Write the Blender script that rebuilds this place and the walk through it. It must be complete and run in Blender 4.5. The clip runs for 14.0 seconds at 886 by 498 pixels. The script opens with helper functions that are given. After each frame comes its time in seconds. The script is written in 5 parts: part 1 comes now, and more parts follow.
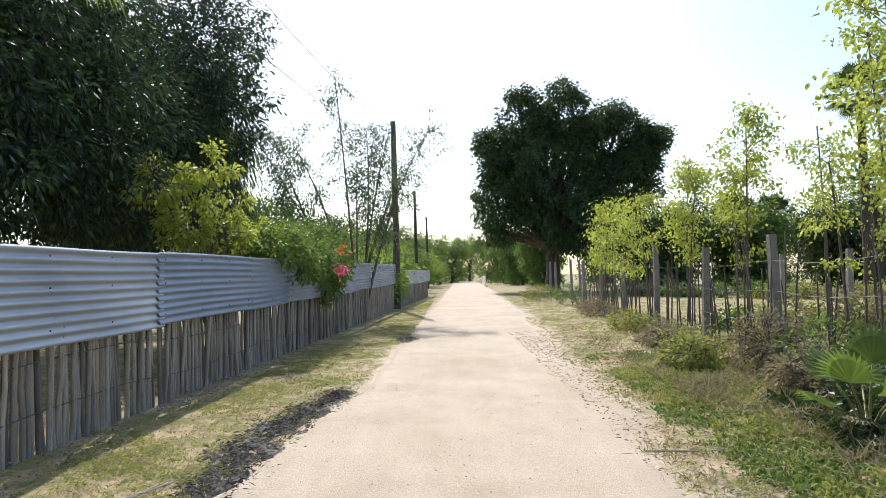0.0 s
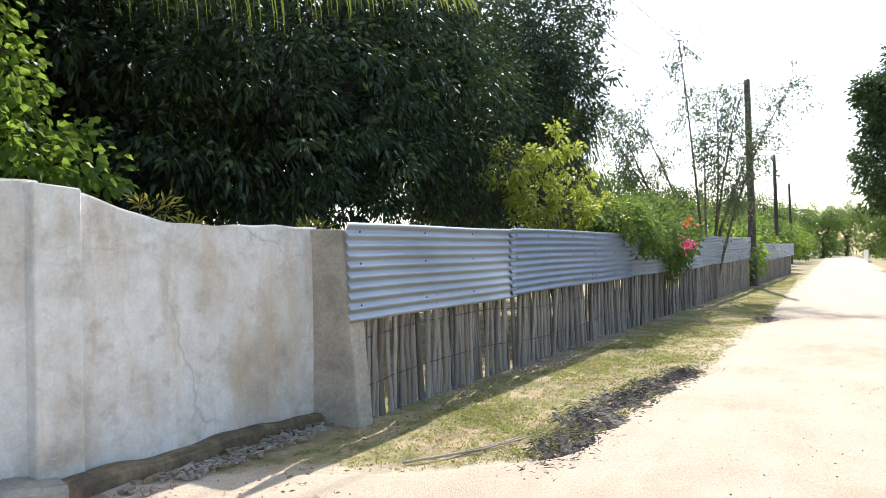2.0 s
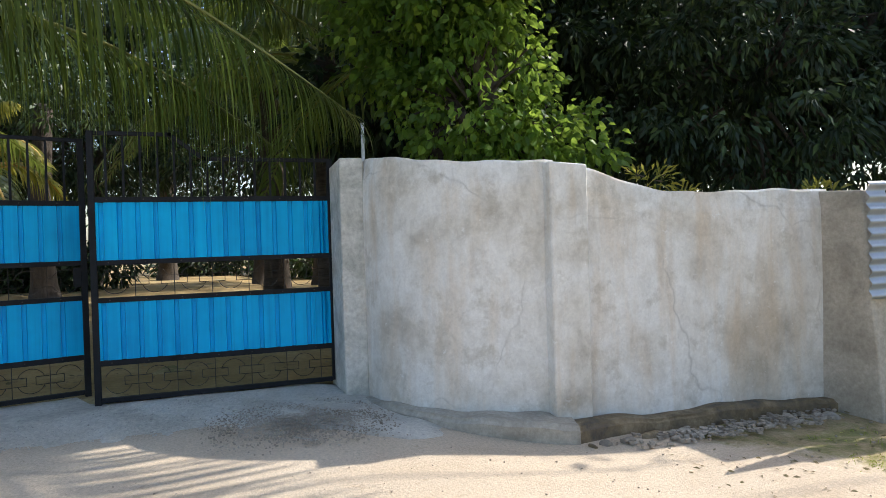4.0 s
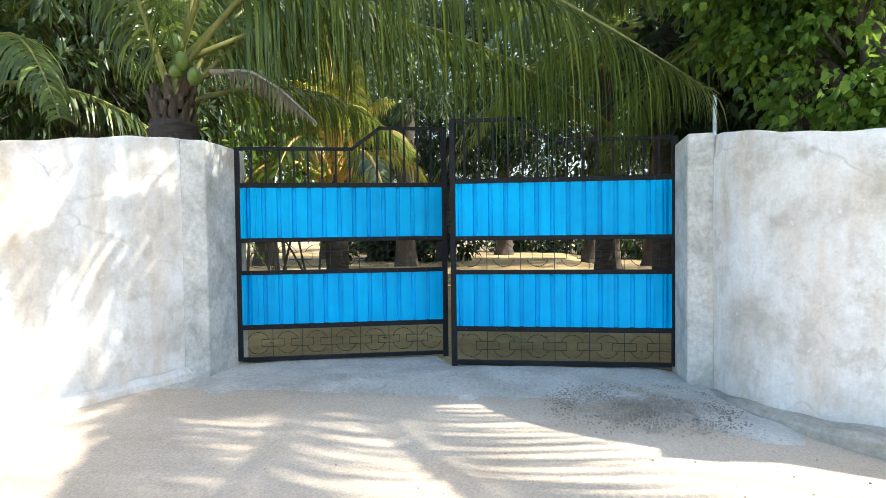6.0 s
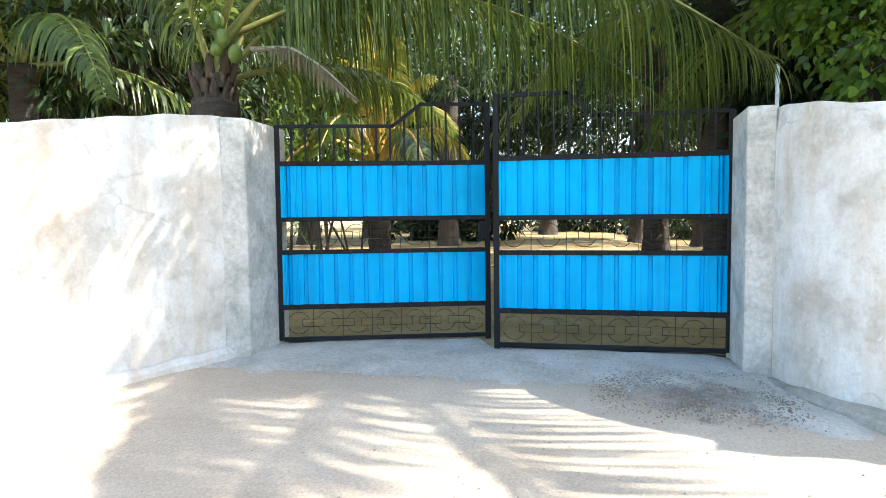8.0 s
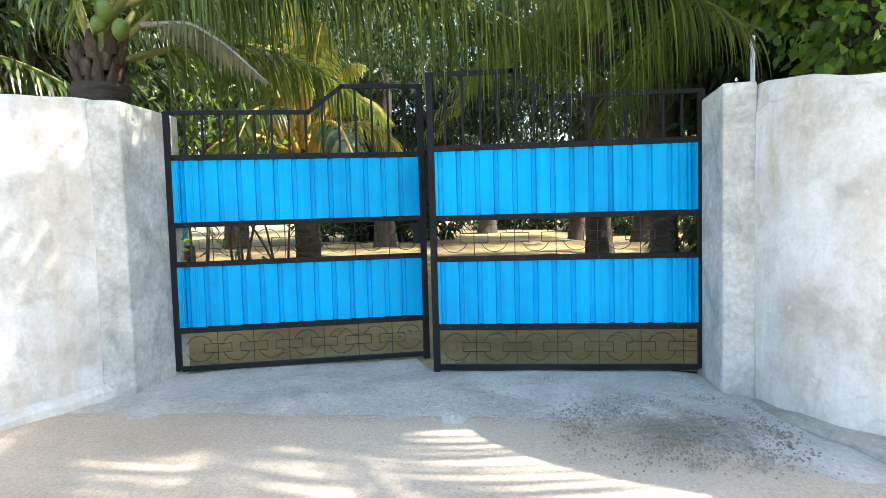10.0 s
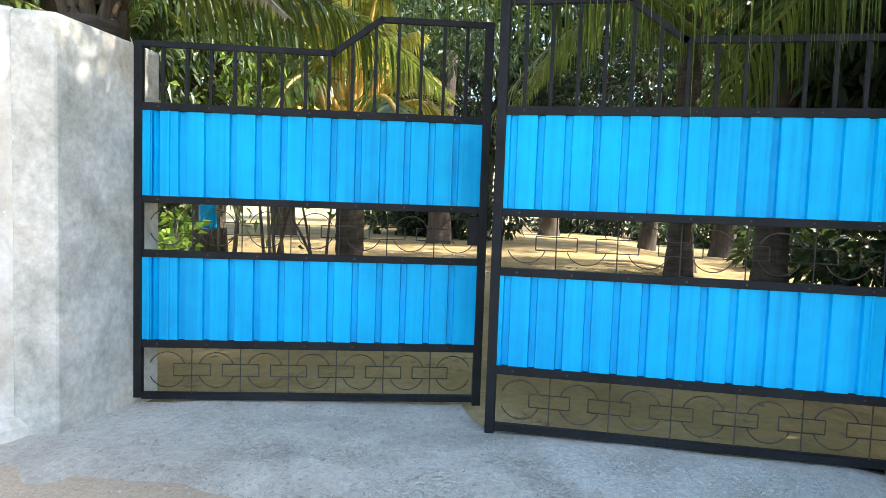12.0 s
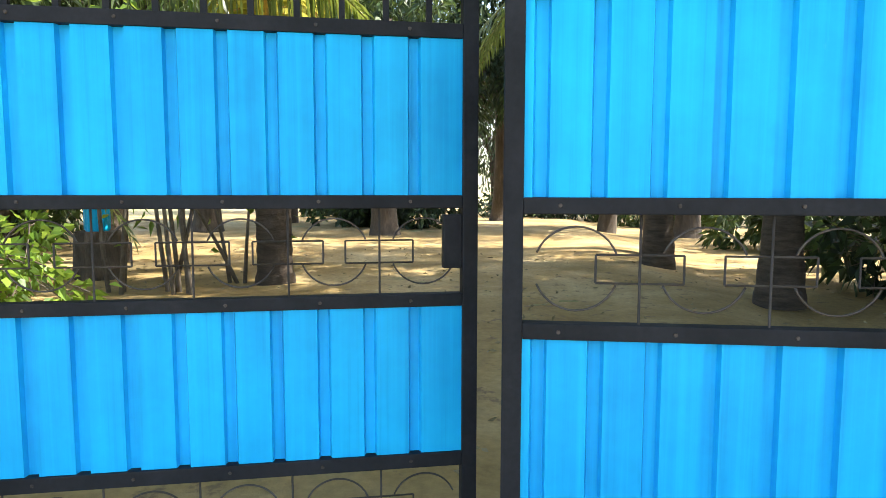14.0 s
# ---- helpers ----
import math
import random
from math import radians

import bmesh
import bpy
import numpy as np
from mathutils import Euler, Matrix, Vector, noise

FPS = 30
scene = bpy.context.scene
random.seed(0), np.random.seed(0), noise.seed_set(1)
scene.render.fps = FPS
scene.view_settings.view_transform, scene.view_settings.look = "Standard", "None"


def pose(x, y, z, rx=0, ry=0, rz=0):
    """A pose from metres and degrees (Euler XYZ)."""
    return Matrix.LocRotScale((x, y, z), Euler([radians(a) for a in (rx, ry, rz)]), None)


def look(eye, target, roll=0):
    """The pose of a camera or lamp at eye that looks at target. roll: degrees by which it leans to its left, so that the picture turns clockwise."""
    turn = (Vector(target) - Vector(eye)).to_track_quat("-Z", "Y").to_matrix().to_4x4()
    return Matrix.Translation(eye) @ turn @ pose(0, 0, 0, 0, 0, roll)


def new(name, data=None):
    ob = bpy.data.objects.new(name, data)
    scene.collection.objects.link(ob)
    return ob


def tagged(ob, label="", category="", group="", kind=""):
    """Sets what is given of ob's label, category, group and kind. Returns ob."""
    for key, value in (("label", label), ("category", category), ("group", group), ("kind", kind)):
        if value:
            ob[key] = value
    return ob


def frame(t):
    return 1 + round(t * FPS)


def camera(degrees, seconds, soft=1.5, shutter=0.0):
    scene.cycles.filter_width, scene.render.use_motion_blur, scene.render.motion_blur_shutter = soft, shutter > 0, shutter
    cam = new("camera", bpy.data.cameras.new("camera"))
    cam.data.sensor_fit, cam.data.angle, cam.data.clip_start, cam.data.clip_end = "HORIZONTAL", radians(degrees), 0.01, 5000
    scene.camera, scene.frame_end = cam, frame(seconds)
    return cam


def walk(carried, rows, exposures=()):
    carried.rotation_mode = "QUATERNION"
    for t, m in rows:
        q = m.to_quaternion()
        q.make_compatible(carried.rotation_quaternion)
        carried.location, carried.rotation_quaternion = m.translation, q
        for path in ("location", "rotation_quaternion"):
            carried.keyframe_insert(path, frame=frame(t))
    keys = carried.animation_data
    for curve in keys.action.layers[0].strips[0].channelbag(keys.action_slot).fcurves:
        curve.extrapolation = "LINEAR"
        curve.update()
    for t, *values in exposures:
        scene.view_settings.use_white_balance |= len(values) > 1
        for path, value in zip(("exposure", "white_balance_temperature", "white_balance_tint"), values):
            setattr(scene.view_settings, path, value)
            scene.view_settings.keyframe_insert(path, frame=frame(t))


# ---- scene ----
cam = camera(67.4, 14.0, soft=0.6)
PATH = [
    (0, (-0.453, -0.032, 1.383), (-0.471, 1.966, 1.465), -1.5),
    (0.5, (-0.454, -0.029, 1.383), (-0.579, 1.966, 1.449), -1.4),
    (1, (-0.458, -0.02, 1.384), (-0.812, 1.948, 1.427), -1.4),
    (1.5, (-0.442, -0.057, 1.382), (-1.091, 1.835, 1.41), -1.5),
    (2, (-0.428, -0.09, 1.38), (-1.415, 1.65, 1.411), -1.4),
    (2.5, (-0.426, -0.094, 1.38), (-1.709, 1.44, 1.399), -1.2),
    (3, (-0.425, -0.096, 1.38), (-1.964, 1.181, 1.392), -1.6),
    (3.5, (-0.42, -0.094, 1.379), (-2.169, 0.875, 1.364), -0.8),
    (4, (-0.424, -0.097, 1.373), (-2.308, 0.573, 1.349), -1.7),
    (6.5, (-0.491, -0.233, 1.388), (-2.455, -0.596, 1.289), -0.3),
    (7, (-0.519, -0.245, 1.391), (-2.478, -0.629, 1.271), -0.3),
    (9.3, (-1.0, -0.19, 1.368), (-2.946, -0.611, 1.243), -1.0),
    (9.5, (-1.102, -0.265, 1.376), (-3.07, -0.608, 1.278), -1.4),
    (10, (-1.411, -0.309, 1.382), (-3.393, -0.535, 1.247), -1.6),
    (10.5, (-1.744, -0.329, 1.391), (-3.71, -0.679, 1.282), 0.5),
    (11, (-2.043, -0.405, 1.354), (-4.02, -0.7, 1.27), -0.3),
    (11.5, (-2.388, -0.463, 1.34), (-4.364, -0.762, 1.267), 0.8),
    (12, (-2.771, -0.518, 1.326), (-4.727, -0.908, 1.183), 2.0),
    (12.5, (-3.221, -0.55, 1.308), (-5.212, -0.706, 1.201), 0.0),
    (13, (-3.66, -0.651, 1.293), (-5.624, -0.988, 1.117), 3.4),
    (13.5, (-4.051, -0.781, 1.318), (-6.026, -1.021, 1.122), 0.0),
    (14, (-4.374, -0.862, 1.323), (-6.353, -1.089, 1.141), 0.1),
]
EXPOSURES = [(0, 0.65, 6300, 9), (0.5, 0.5, 6300, 9), (1.0, 0.1, 6300, 9), (1.5, 0.45, 6350, 8), (2.0, 1.1, 6400, 9), (2.5, 1.35, 6450, 10), (3.0, 1.35, 6550, 10), (3.5, 1.1, 6550, 10), (4.0, 0.95, 6500, 9),
             (5.2, 1.45, 6450, 7), (6.5, 2.01, 6400, 6), (7.5, 2.06, 6400, 6), (9.5, 2.04, 6480, 6), (10.5, 2.18, 6530, 6), (12.5, 2.29, 6780, 7), (13.0, 2.43, 6980, 7), (14.0, 2.38, 6980, 7)]
walk(cam, [(t, look(eye, target, roll)) for t, eye, target, roll in PATH], EXPOSURES)

# ---- world, sun, sky ----
world = bpy.data.worlds.new("sky")
scene.world = world
world.use_nodes = True
wn = world.node_tree
sky = wn.nodes.new("ShaderNodeTexSky")
sky.sky_type, sky.sun_disc = "NISHITA", False
sky.sun_elevation, sky.sun_rotation = radians(45.2), radians(348.0)
sky.air_density, sky.dust_density, sky.ozone_density = 1.0, 1.6, 1.0
wn.nodes["Background"].inputs[1].default_value = 0.14
wn.links.new(sky.outputs[0], wn.nodes["Background"].inputs[0])
SUN = Vector((-0.21, 0.97, 1.0)).normalized()
sun = new("sun", bpy.data.lights.new("sun", "SUN"))
sun.data.energy, sun.data.angle, sun.data.color = 3.1, radians(0.6), (1.0, 0.95, 0.88)
sun.matrix_basis = look(SUN * 50, (0, 0, 0))

rng = np.random.default_rng(7)


# ---- materials ----
def mat_base(name):
    m = bpy.data.materials.new(name)
    m.use_nodes = True
    return m, m.node_tree.nodes, m.node_tree.links, m.node_tree.nodes["Principled BSDF"]


def noise_node(nodes, links, scale, detail=4, rough=0.6, stretch=None, distortion=0.0):
    tc = nodes.new("ShaderNodeTexCoord")
    n = nodes.new("ShaderNodeTexNoise")
    n.inputs["Scale"].default_value, n.inputs["Detail"].default_value = scale, detail
    n.inputs["Roughness"].default_value, n.inputs["Distortion"].default_value = rough, distortion
    if stretch:
        mp = nodes.new("ShaderNodeMapping")
        mp.inputs["Scale"].default_value = stretch
        links.new(tc.outputs["Object"], mp.inputs[0])
        links.new(mp.outputs[0], n.inputs["Vector"])
    else:
        links.new(tc.outputs["Object"], n.inputs["Vector"])
    return n.outputs["Fac"]


def ramp(nodes, links, fac, stops):
    r = nodes.new("ShaderNodeValToRGB")
    el = r.color_ramp.elements
    while len(el) < len(stops):
        el.new(0.5)
    for e, (p, c) in zip(el, stops):
        e.position, e.color = p, (*c, 1) if len(c) == 3 else c
    links.new(fac, r.inputs[0])
    return r.outputs[0]


def mix(nodes, links, fac, a, b, mode="MIX"):
    m = nodes.new("ShaderNodeMix")
    m.data_type, m.blend_type = "RGBA", mode
    for sock, v in ((m.inputs[0], fac), (m.inputs[6], a), (m.inputs[7], b)):
        if isinstance(v, bpy.types.NodeSocket):
            links.new(v, sock)
        elif isinstance(v, tuple):
            sock.default_value = (*v, 1)
        else:
            sock.default_value = v
    return m.outputs[2]


def bump(nodes, links, bsdf, height, strength, dist=0.01):
    b = nodes.new("ShaderNodeBump")
    b.inputs["Strength"].default_value, b.inputs["Distance"].default_value = strength, dist
    links.new(height, b.inputs["Height"])
    links.new(b.outputs[0], bsdf.inputs["Normal"])


def surface(name, stops, scale, fine=40.0, rough=0.8, metal=0.0, bump_s=0.4, bump_d=0.01, stretch=None, spots=None):
    """Two scales of colour variation with fine relief."""
    m, n, l, b = mat_base(name)
    big = noise_node(n, l, scale, 5, 0.62, stretch, 0.4)
    small = noise_node(n, l, fine, 6, 0.7, stretch)
    col = ramp(n, l, big, stops)
    col = mix(n, l, 0.55, col, ramp(n, l, small, [(0.3, (0.55, 0.55, 0.55)), (0.7, (1.25, 1.25, 1.25))]), "MULTIPLY")
    if spots:
        col = mix(n, l, ramp(n, l, noise_node(n, l, spots[0], 8, 0.7), [(spots[1], (0, 0, 0)), (spots[1] + 0.06, (1, 1, 1))]), col, spots[2])
    l.new(col, b.inputs["Base Color"])
    b.inputs["Roughness"].default_value, b.inputs["Metallic"].default_value = rough, metal
    bump(n, l, b, small, bump_s, bump_d)
    return m


def leaf_mat(name, dark, light, glow, share=0.35, rough=0.45):
    """Leaf: colour varies from leaf to leaf, light passes through."""
    m, n, l, b = mat_base(name)
    g = n.new("ShaderNodeNewGeometry")
    col = ramp(n, l, g.outputs["Random Per Island"], [(0.0, dark), (0.75, light), (1.0, tuple(0.5 * (a + c) for a, c in zip(light, glow)))])
    col = mix(n, l, 0.3, col, ramp(n, l, noise_node(n, l, 9, 3), [(0.3, (0.6, 0.6, 0.6)), (0.7, (1.3, 1.3, 1.3))]), "MULTIPLY")
    l.new(col, b.inputs["Base Color"])
    b.inputs["Roughness"].default_value = rough
    b.inputs["Specular IOR Level"].default_value = 0.42
    t = n.new("ShaderNodeBsdfTranslucent")
    l.new(mix(n, l, 0.6, col, glow), t.inputs["Color"])
    ms = n.new("ShaderNodeMixShader")
    ms.inputs[0].default_value = share
    l.new(b.outputs[0], ms.inputs[1])
    l.new(t.outputs[0], ms.inputs[2])
    l.new(ms.outputs[0], n["Material Output"].inputs["Surface"])
    return m


def soil_mat():
    """Verge soil with grass tint and lane sand; the attribute "sand" says how sandy the ground is, frayed by noise."""
    m, n, l, b = mat_base("lane_and_verge_soil")
    big = noise_node(n, l, 0.55, 6, 0.65, None, 0.5)
    mid = noise_node(n, l, 4.0, 6, 0.7)
    fine = noise_node(n, l, 60.0, 5, 0.75)
    fine2 = noise_node(n, l, 1.3, 9, 0.78, None, 0.4)
    soil = ramp(n, l, mid, [(0.3, (0.33, 0.23, 0.125)), (0.5, (0.47, 0.345, 0.205)), (0.7, (0.57, 0.445, 0.28))])
    green = ramp(n, l, mid, [(0.3, (0.10, 0.12, 0.03)), (0.55, (0.22, 0.22, 0.06)), (0.75, (0.38, 0.34, 0.13))])
    soil = mix(n, l, ramp(n, l, fine2, [(0.43, (0, 0, 0)), (0.55, (0.85, 0.85, 0.85))]), soil, green)
    sand = ramp(n, l, big, [(0.3, (0.50, 0.385, 0.27)), (0.5, (0.59, 0.47, 0.345)), (0.72, (0.66, 0.545, 0.415))])
    sand = mix(n, l, ramp(n, l, noise_node(n, l, 9.0, 8, 0.7), [(0.62, (0, 0, 0)), (0.72, (0.7, 0.7, 0.7))]), sand, (0.42, 0.31, 0.20))
    sand = mix(n, l, ramp(n, l, noise_node(n, l, 1.1, 5, 0.6, (3.0, 0.35, 1), 0.3), [(0.45, (0, 0, 0)), (0.75, (0.45, 0.45, 0.45))]), sand, (0.72, 0.60, 0.47))
    at = n.new("ShaderNodeAttribute")
    at.attribute_name = "sand"
    fray = noise_node(n, l, 3.2, 8, 0.75, None, 0.8)
    ma = n.new("ShaderNodeMath")
    ma.operation = "MULTIPLY_ADD"
    l.new(fray, ma.inputs[0])
    ma.inputs[1].default_value = 1.5
    l.new(at.outputs["Fac"], ma.inputs[2])
    col = mix(n, l, ramp(n, l, ma.outputs[0], [(0.62, (0, 0, 0)), (0.92, (1, 1, 1))]), soil, sand)
    # litter flecks
    col = mix(n, l, ramp(n, l, noise_node(n, l, 28.0, 4, 0.8), [(0.66, (0, 0, 0)), (0.70, (0.6, 0.6, 0.6))]), col, (0.22, 0.15, 0.09))
    col = mix(n, l, 0.6, col, ramp(n, l, fine, [(0.3, (0.55, 0.55, 0.55)), (0.7, (1.28, 1.28, 1.28))]), "MULTIPLY")
    l.new(col, b.inputs["Base Color"])
    b.inputs["Roughness"].default_value = 0.95
    bump(n, l, b, fine, 0.6, 0.02)
    return m


def plaster_mat():
    """Weathered lime-washed cement render: pale patches, brown damp stains running down, hairline cracks."""
    m, n, l, b = mat_base("weathered_plaster")
    big = noise_node(n, l, 1.5, 7, 0.62, None, 0.1)
    mid = noise_node(n, l, 4.0, 8, 0.68, None, 0.15)
    runs = noise_node(n, l, 2.6, 5, 0.6, (1.6, 1.6, 0.22), 0.3)
    fine = noise_node(n, l, 45.0, 5, 0.7)
    col = ramp(n, l, big, [(0.30, (0.42, 0.38, 0.32)), (0.43, (0.65, 0.62, 0.565)), (0.55, (0.77, 0.755, 0.725)), (0.72, (0.68, 0.645, 0.59))])
    col = mix(n, l, ramp(n, l, runs, [(0.46, (0, 0, 0)), (0.68, (0.7, 0.7, 0.7))]), col, (0.60, 0.485, 0.355))
    col = mix(n, l, ramp(n, l, mid, [(0.54, (0, 0, 0)), (0.66, (0.55, 0.55, 0.55))]), col, (0.44, 0.395, 0.32))
    col = mix(n, l, ramp(n, l, noise_node(n, l, 17.0, 7, 0.72, None, 0.2), [(0.62, (0, 0, 0)), (0.69, (0.7, 0.7, 0.7))]), col, (0.82, 0.81, 0.79))
    tc = n.new("ShaderNodeTexCoord")
    wob = n.new("ShaderNodeTexNoise")
    wob.inputs["Scale"].default_value = 3.0
    mv = n.new("ShaderNodeVectorMath")
    mv.operation = "MULTIPLY_ADD"
    mv.inputs[1].default_value = (0.35, 0.35, 0.35)
    l.new(tc.outputs["Object"], wob.inputs["Vector"])
    l.new(wob.outputs["Color"], mv.inputs[0])
    l.new(tc.outputs["Object"], mv.inputs[2])
    vor = n.new("ShaderNodeTexVoronoi")
    vor.feature = "DISTANCE_TO_EDGE"
    vor.inputs["Scale"].default_value = 0.55
    l.new(mv.outputs[0], vor.inputs["Vector"])
    crack = mix(n, l, 1.0, ramp(n, l, vor.outputs["Distance"], [(0.0, (1, 1, 1)), (0.006, (0, 0, 0))]),
                ramp(n, l, big, [(0.44, (0, 0, 0)), (0.58, (0.34, 0.34, 0.34))]), "MULTIPLY")
    col = mix(n, l, crack, col, (0.22, 0.20, 0.17))
    col = mix(n, l, 0.4, col, ramp(n, l, fine, [(0.3, (0.75, 0.75, 0.75)), (0.7, (1.15, 1.15, 1.15))]), "MULTIPLY")
    # trowel marks and pitting
    col = mix(n, l, 0.5, col, ramp(n, l, noise_node(n, l, 11.0, 6, 0.75, (1, 1, 0.6), 0.6), [(0.32, (0.80, 0.78, 0.75)), (0.5, (1.03, 1.02, 1)), (0.7, (1.16, 1.15, 1.13))]), "MULTIPLY")
    l.new(col, b.inputs["Base Color"])
    b.inputs["Roughness"].default_value = 0.92
    bump(n, l, b, mid, 0.5, 0.015)
    return m


def tin_mat():
    m, n, l, b = mat_base("galvanised_tin")
    big = noise_node(n, l, 1.5, 5, 0.6, (1, 0.35, 1))
    fine = noise_node(n, l, 60, 4, 0.6)
    rustm = noise_node(n, l, 5.5, 7, 0.72, (1, 0.5, 1.4))
    o = n.new("ShaderNodeObjectInfo")
    col = ramp(n, l, big, [(0.3, (0.29, 0.335, 0.39)), (0.7, (0.48, 0.525, 0.58))])
    col = mix(n, l, o.outputs["Random"], col, mix(n, l, 1.0, col, (0.62, 0.69, 0.80), "MULTIPLY"))
    rust = ramp(n, l, rustm, [(0.66, (0, 0, 0)), (0.74, (0.7, 0.7, 0.7))])
    col = mix(n, l, rust, col, (0.30, 0.20, 0.13))
    l.new(col, b.inputs["Base Color"])
    b.inputs["Metallic"].default_value = 0.85
    l.new(ramp(n, l, fine, [(0.2, (0.42, 0.42, 0.42)), (0.8, (0.60, 0.60, 0.60))]), b.inputs["Roughness"])
    return m


M_SOIL = soil_mat()
M_YARD = surface("yard_sand", [(0.3, (0.26, 0.17, 0.06)), (0.5, (0.39, 0.27, 0.11)), (0.7, (0.52, 0.39, 0.20))], 0.8, 18.0, 0.95, 0, 0.5, 0.02, None, (6.0, 0.58, (0.22, 0.15, 0.08)))
M_CONC = surface("rough_concrete", [(0.3, (0.50, 0.455, 0.39)), (0.5, (0.66, 0.61, 0.53)), (0.7, (0.78, 0.73, 0.65))], 1.9, 34.0, 0.9, 0, 0.9, 0.025, None, (24.0, 0.60, (0.33, 0.30, 0.26)))
M_PLASTER = plaster_mat()
M_STONE = surface("foundation_stone", [(0.35, (0.25, 0.20, 0.15)), (0.65, (0.50, 0.43, 0.35))], 3.0, 30.0, 0.95, 0, 0.8, 0.02)
M_PILLAR = surface("mossy_stained_plaster", [(0.30, (0.33, 0.33, 0.29)), (0.45, (0.50, 0.49, 0.44)), (0.58, (0.66, 0.64, 0.59)), (0.74, (0.52, 0.46, 0.37))], 3.4, 30.0, 0.92, 0, 0.4, 0.012)
M_OCHRE = surface("ochre_rubble_masonry", [(0.34, (0.13, 0.105, 0.08)), (0.52, (0.24, 0.175, 0.10)), (0.68, (0.38, 0.29, 0.18))], 5.5, 26.0, 0.95, 0, 0.9, 0.03)
M_TIN = tin_mat()
M_CEMENT = surface("bare_cement_render", [(0.3, (0.31, 0.27, 0.215)), (0.55, (0.48, 0.43, 0.355)), (0.75, (0.60, 0.56, 0.49))], 2.2, 30.0, 0.92, 0, 0.5, 0.012)
M_STICK = surface("weathered_stick", [(0.3, (0.165, 0.14, 0.115)), (0.55, (0.28, 0.25, 0.215)), (0.75, (0.40, 0.365, 0.315))], 3.0, 40.0, 0.9, 0, 0.6, 0.01, (5, 5, 0.5))
_n, _l = M_STICK.node_tree.nodes, M_STICK.node_tree.links
_b = _n["Principled BSDF"]
_src = _b.inputs["Base Color"].links[0].from_socket
_l.new(mix(_n, _l, 0.95, _src, ramp(_n, _l, _n.new("ShaderNodeObjectInfo").outputs["Random"], [(0.0, (0.38, 0.37, 0.36)), (0.5, (1.08, 1.08, 1.08)), (1.0, (1.6, 1.62, 1.62))]), "MULTIPLY"), _b.inputs["Base Color"])
M_POST = surface("grey_concrete_post", [(0.3, (0.17, 0.155, 0.14)), (0.6, (0.28, 0.265, 0.24)), (0.8, (0.38, 0.36, 0.325))], 3.0, 35.0, 0.9, 0, 0.5, 0.01)
M_IRON = surface("dark_painted_iron", [(0.3, (0.008, 0.009, 0.011)), (0.7, (0.020, 0.021, 0.025))], 5.0, 60.0, 0.65, 0.0, 0.15, 0.003, None, (11.0, 0.70, (0.07, 0.05, 0.04)))
M_IRON.node_tree.nodes["Principled BSDF"].inputs["Specular IOR Level"].default_value = 0.2
M_ROD = surface("rusty_iron_rod", [(0.3, (0.035, 0.028, 0.022)), (0.7, (0.10, 0.08, 0.066))], 6.0, 60.0, 0.6, 0.3, 0.2, 0.003)
M_WIRE = surface("dark_wire", [(0.3, (0.05, 0.05, 0.05)), (0.7, (0.10, 0.10, 0.10))], 3.0, 30.0, 0.6, 0.2)
M_BARK = surface("grey_brown_bark", [(0.3, (0.05, 0.04, 0.031)), (0.6, (0.11, 0.088, 0.07)), (0.8, (0.17, 0.145, 0.118))], 3.0, 22.0, 0.95, 0, 0.9, 0.03, (2, 2, 0.6))
M_PALMBARK = surface("palm_trunk_bark", [(0.3, (0.045, 0.033, 0.025)), (0.7, (0.12, 0.092, 0.072))], 4.0, 26.0, 0.95, 0, 0.8, 0.02, (1, 1, 5))
M_FIBRE = surface("brown_palm_fibre", [(0.3, (0.06, 0.04, 0.025)), (0.6, (0.15, 0.10, 0.06)), (0.8, (0.25, 0.18, 0.11))], 5.0, 40.0, 0.95, 0, 0.9, 0.02, (6, 6, 0.8))
M_STEM = surface("young_stem_bark", [(0.3, (0.08, 0.062, 0.047)), (0.7, (0.20, 0.165, 0.13))], 4.0, 30.0, 0.9, 0, 0.5, 0.01)
M_ASH = surface("burnt_leaf_ash", [(0.3, (0.05, 0.043, 0.038)), (0.5, (0.13, 0.112, 0.097)), (0.7, (0.36, 0.32, 0.28))], 6.0, 22.0, 1.0, 0, 0.9, 0.03)
M_DRYWOOD = surface("bleached_dry_wood", [(0.3, (0.34, 0.28, 0.20)), (0.7, (0.55, 0.48, 0.37))], 4.0, 40.0, 0.9, 0, 0.4, 0.006)
M_PIPE = surface("white_plastic_pipe", [(0.3, (0.70, 0.70, 0.68)), (0.7, (0.80, 0.80, 0.78))], 3.0, 30.0, 0.4, 0, 0.05)
L_MANGO = leaf_mat("mango_leaf", (0.012, 0.026, 0.014), (0.034, 0.060, 0.028), (0.15, 0.23, 0.06), 0.14, 0.55)
L_FAR = leaf_mat("dark_tree_leaf", (0.026, 0.050, 0.020), (0.064, 0.104, 0.038), (0.15, 0.22, 0.05), 0.22)
L_LIME = leaf_mat("lime_young_leaf", (0.15, 0.20, 0.03), (0.31, 0.37, 0.06), (0.62, 0.68, 0.12), 0.5)
L_VINE = leaf_mat("vine_leaf", (0.022, 0.062, 0.014), (0.12, 0.23, 0.035), (0.46, 0.62, 0.09), 0.45)
L_HEDGE = leaf_mat("hedge_leaf", (0.05, 0.10, 0.022), (0.11, 0.18, 0.045), (0.28, 0.40, 0.08), 0.4)
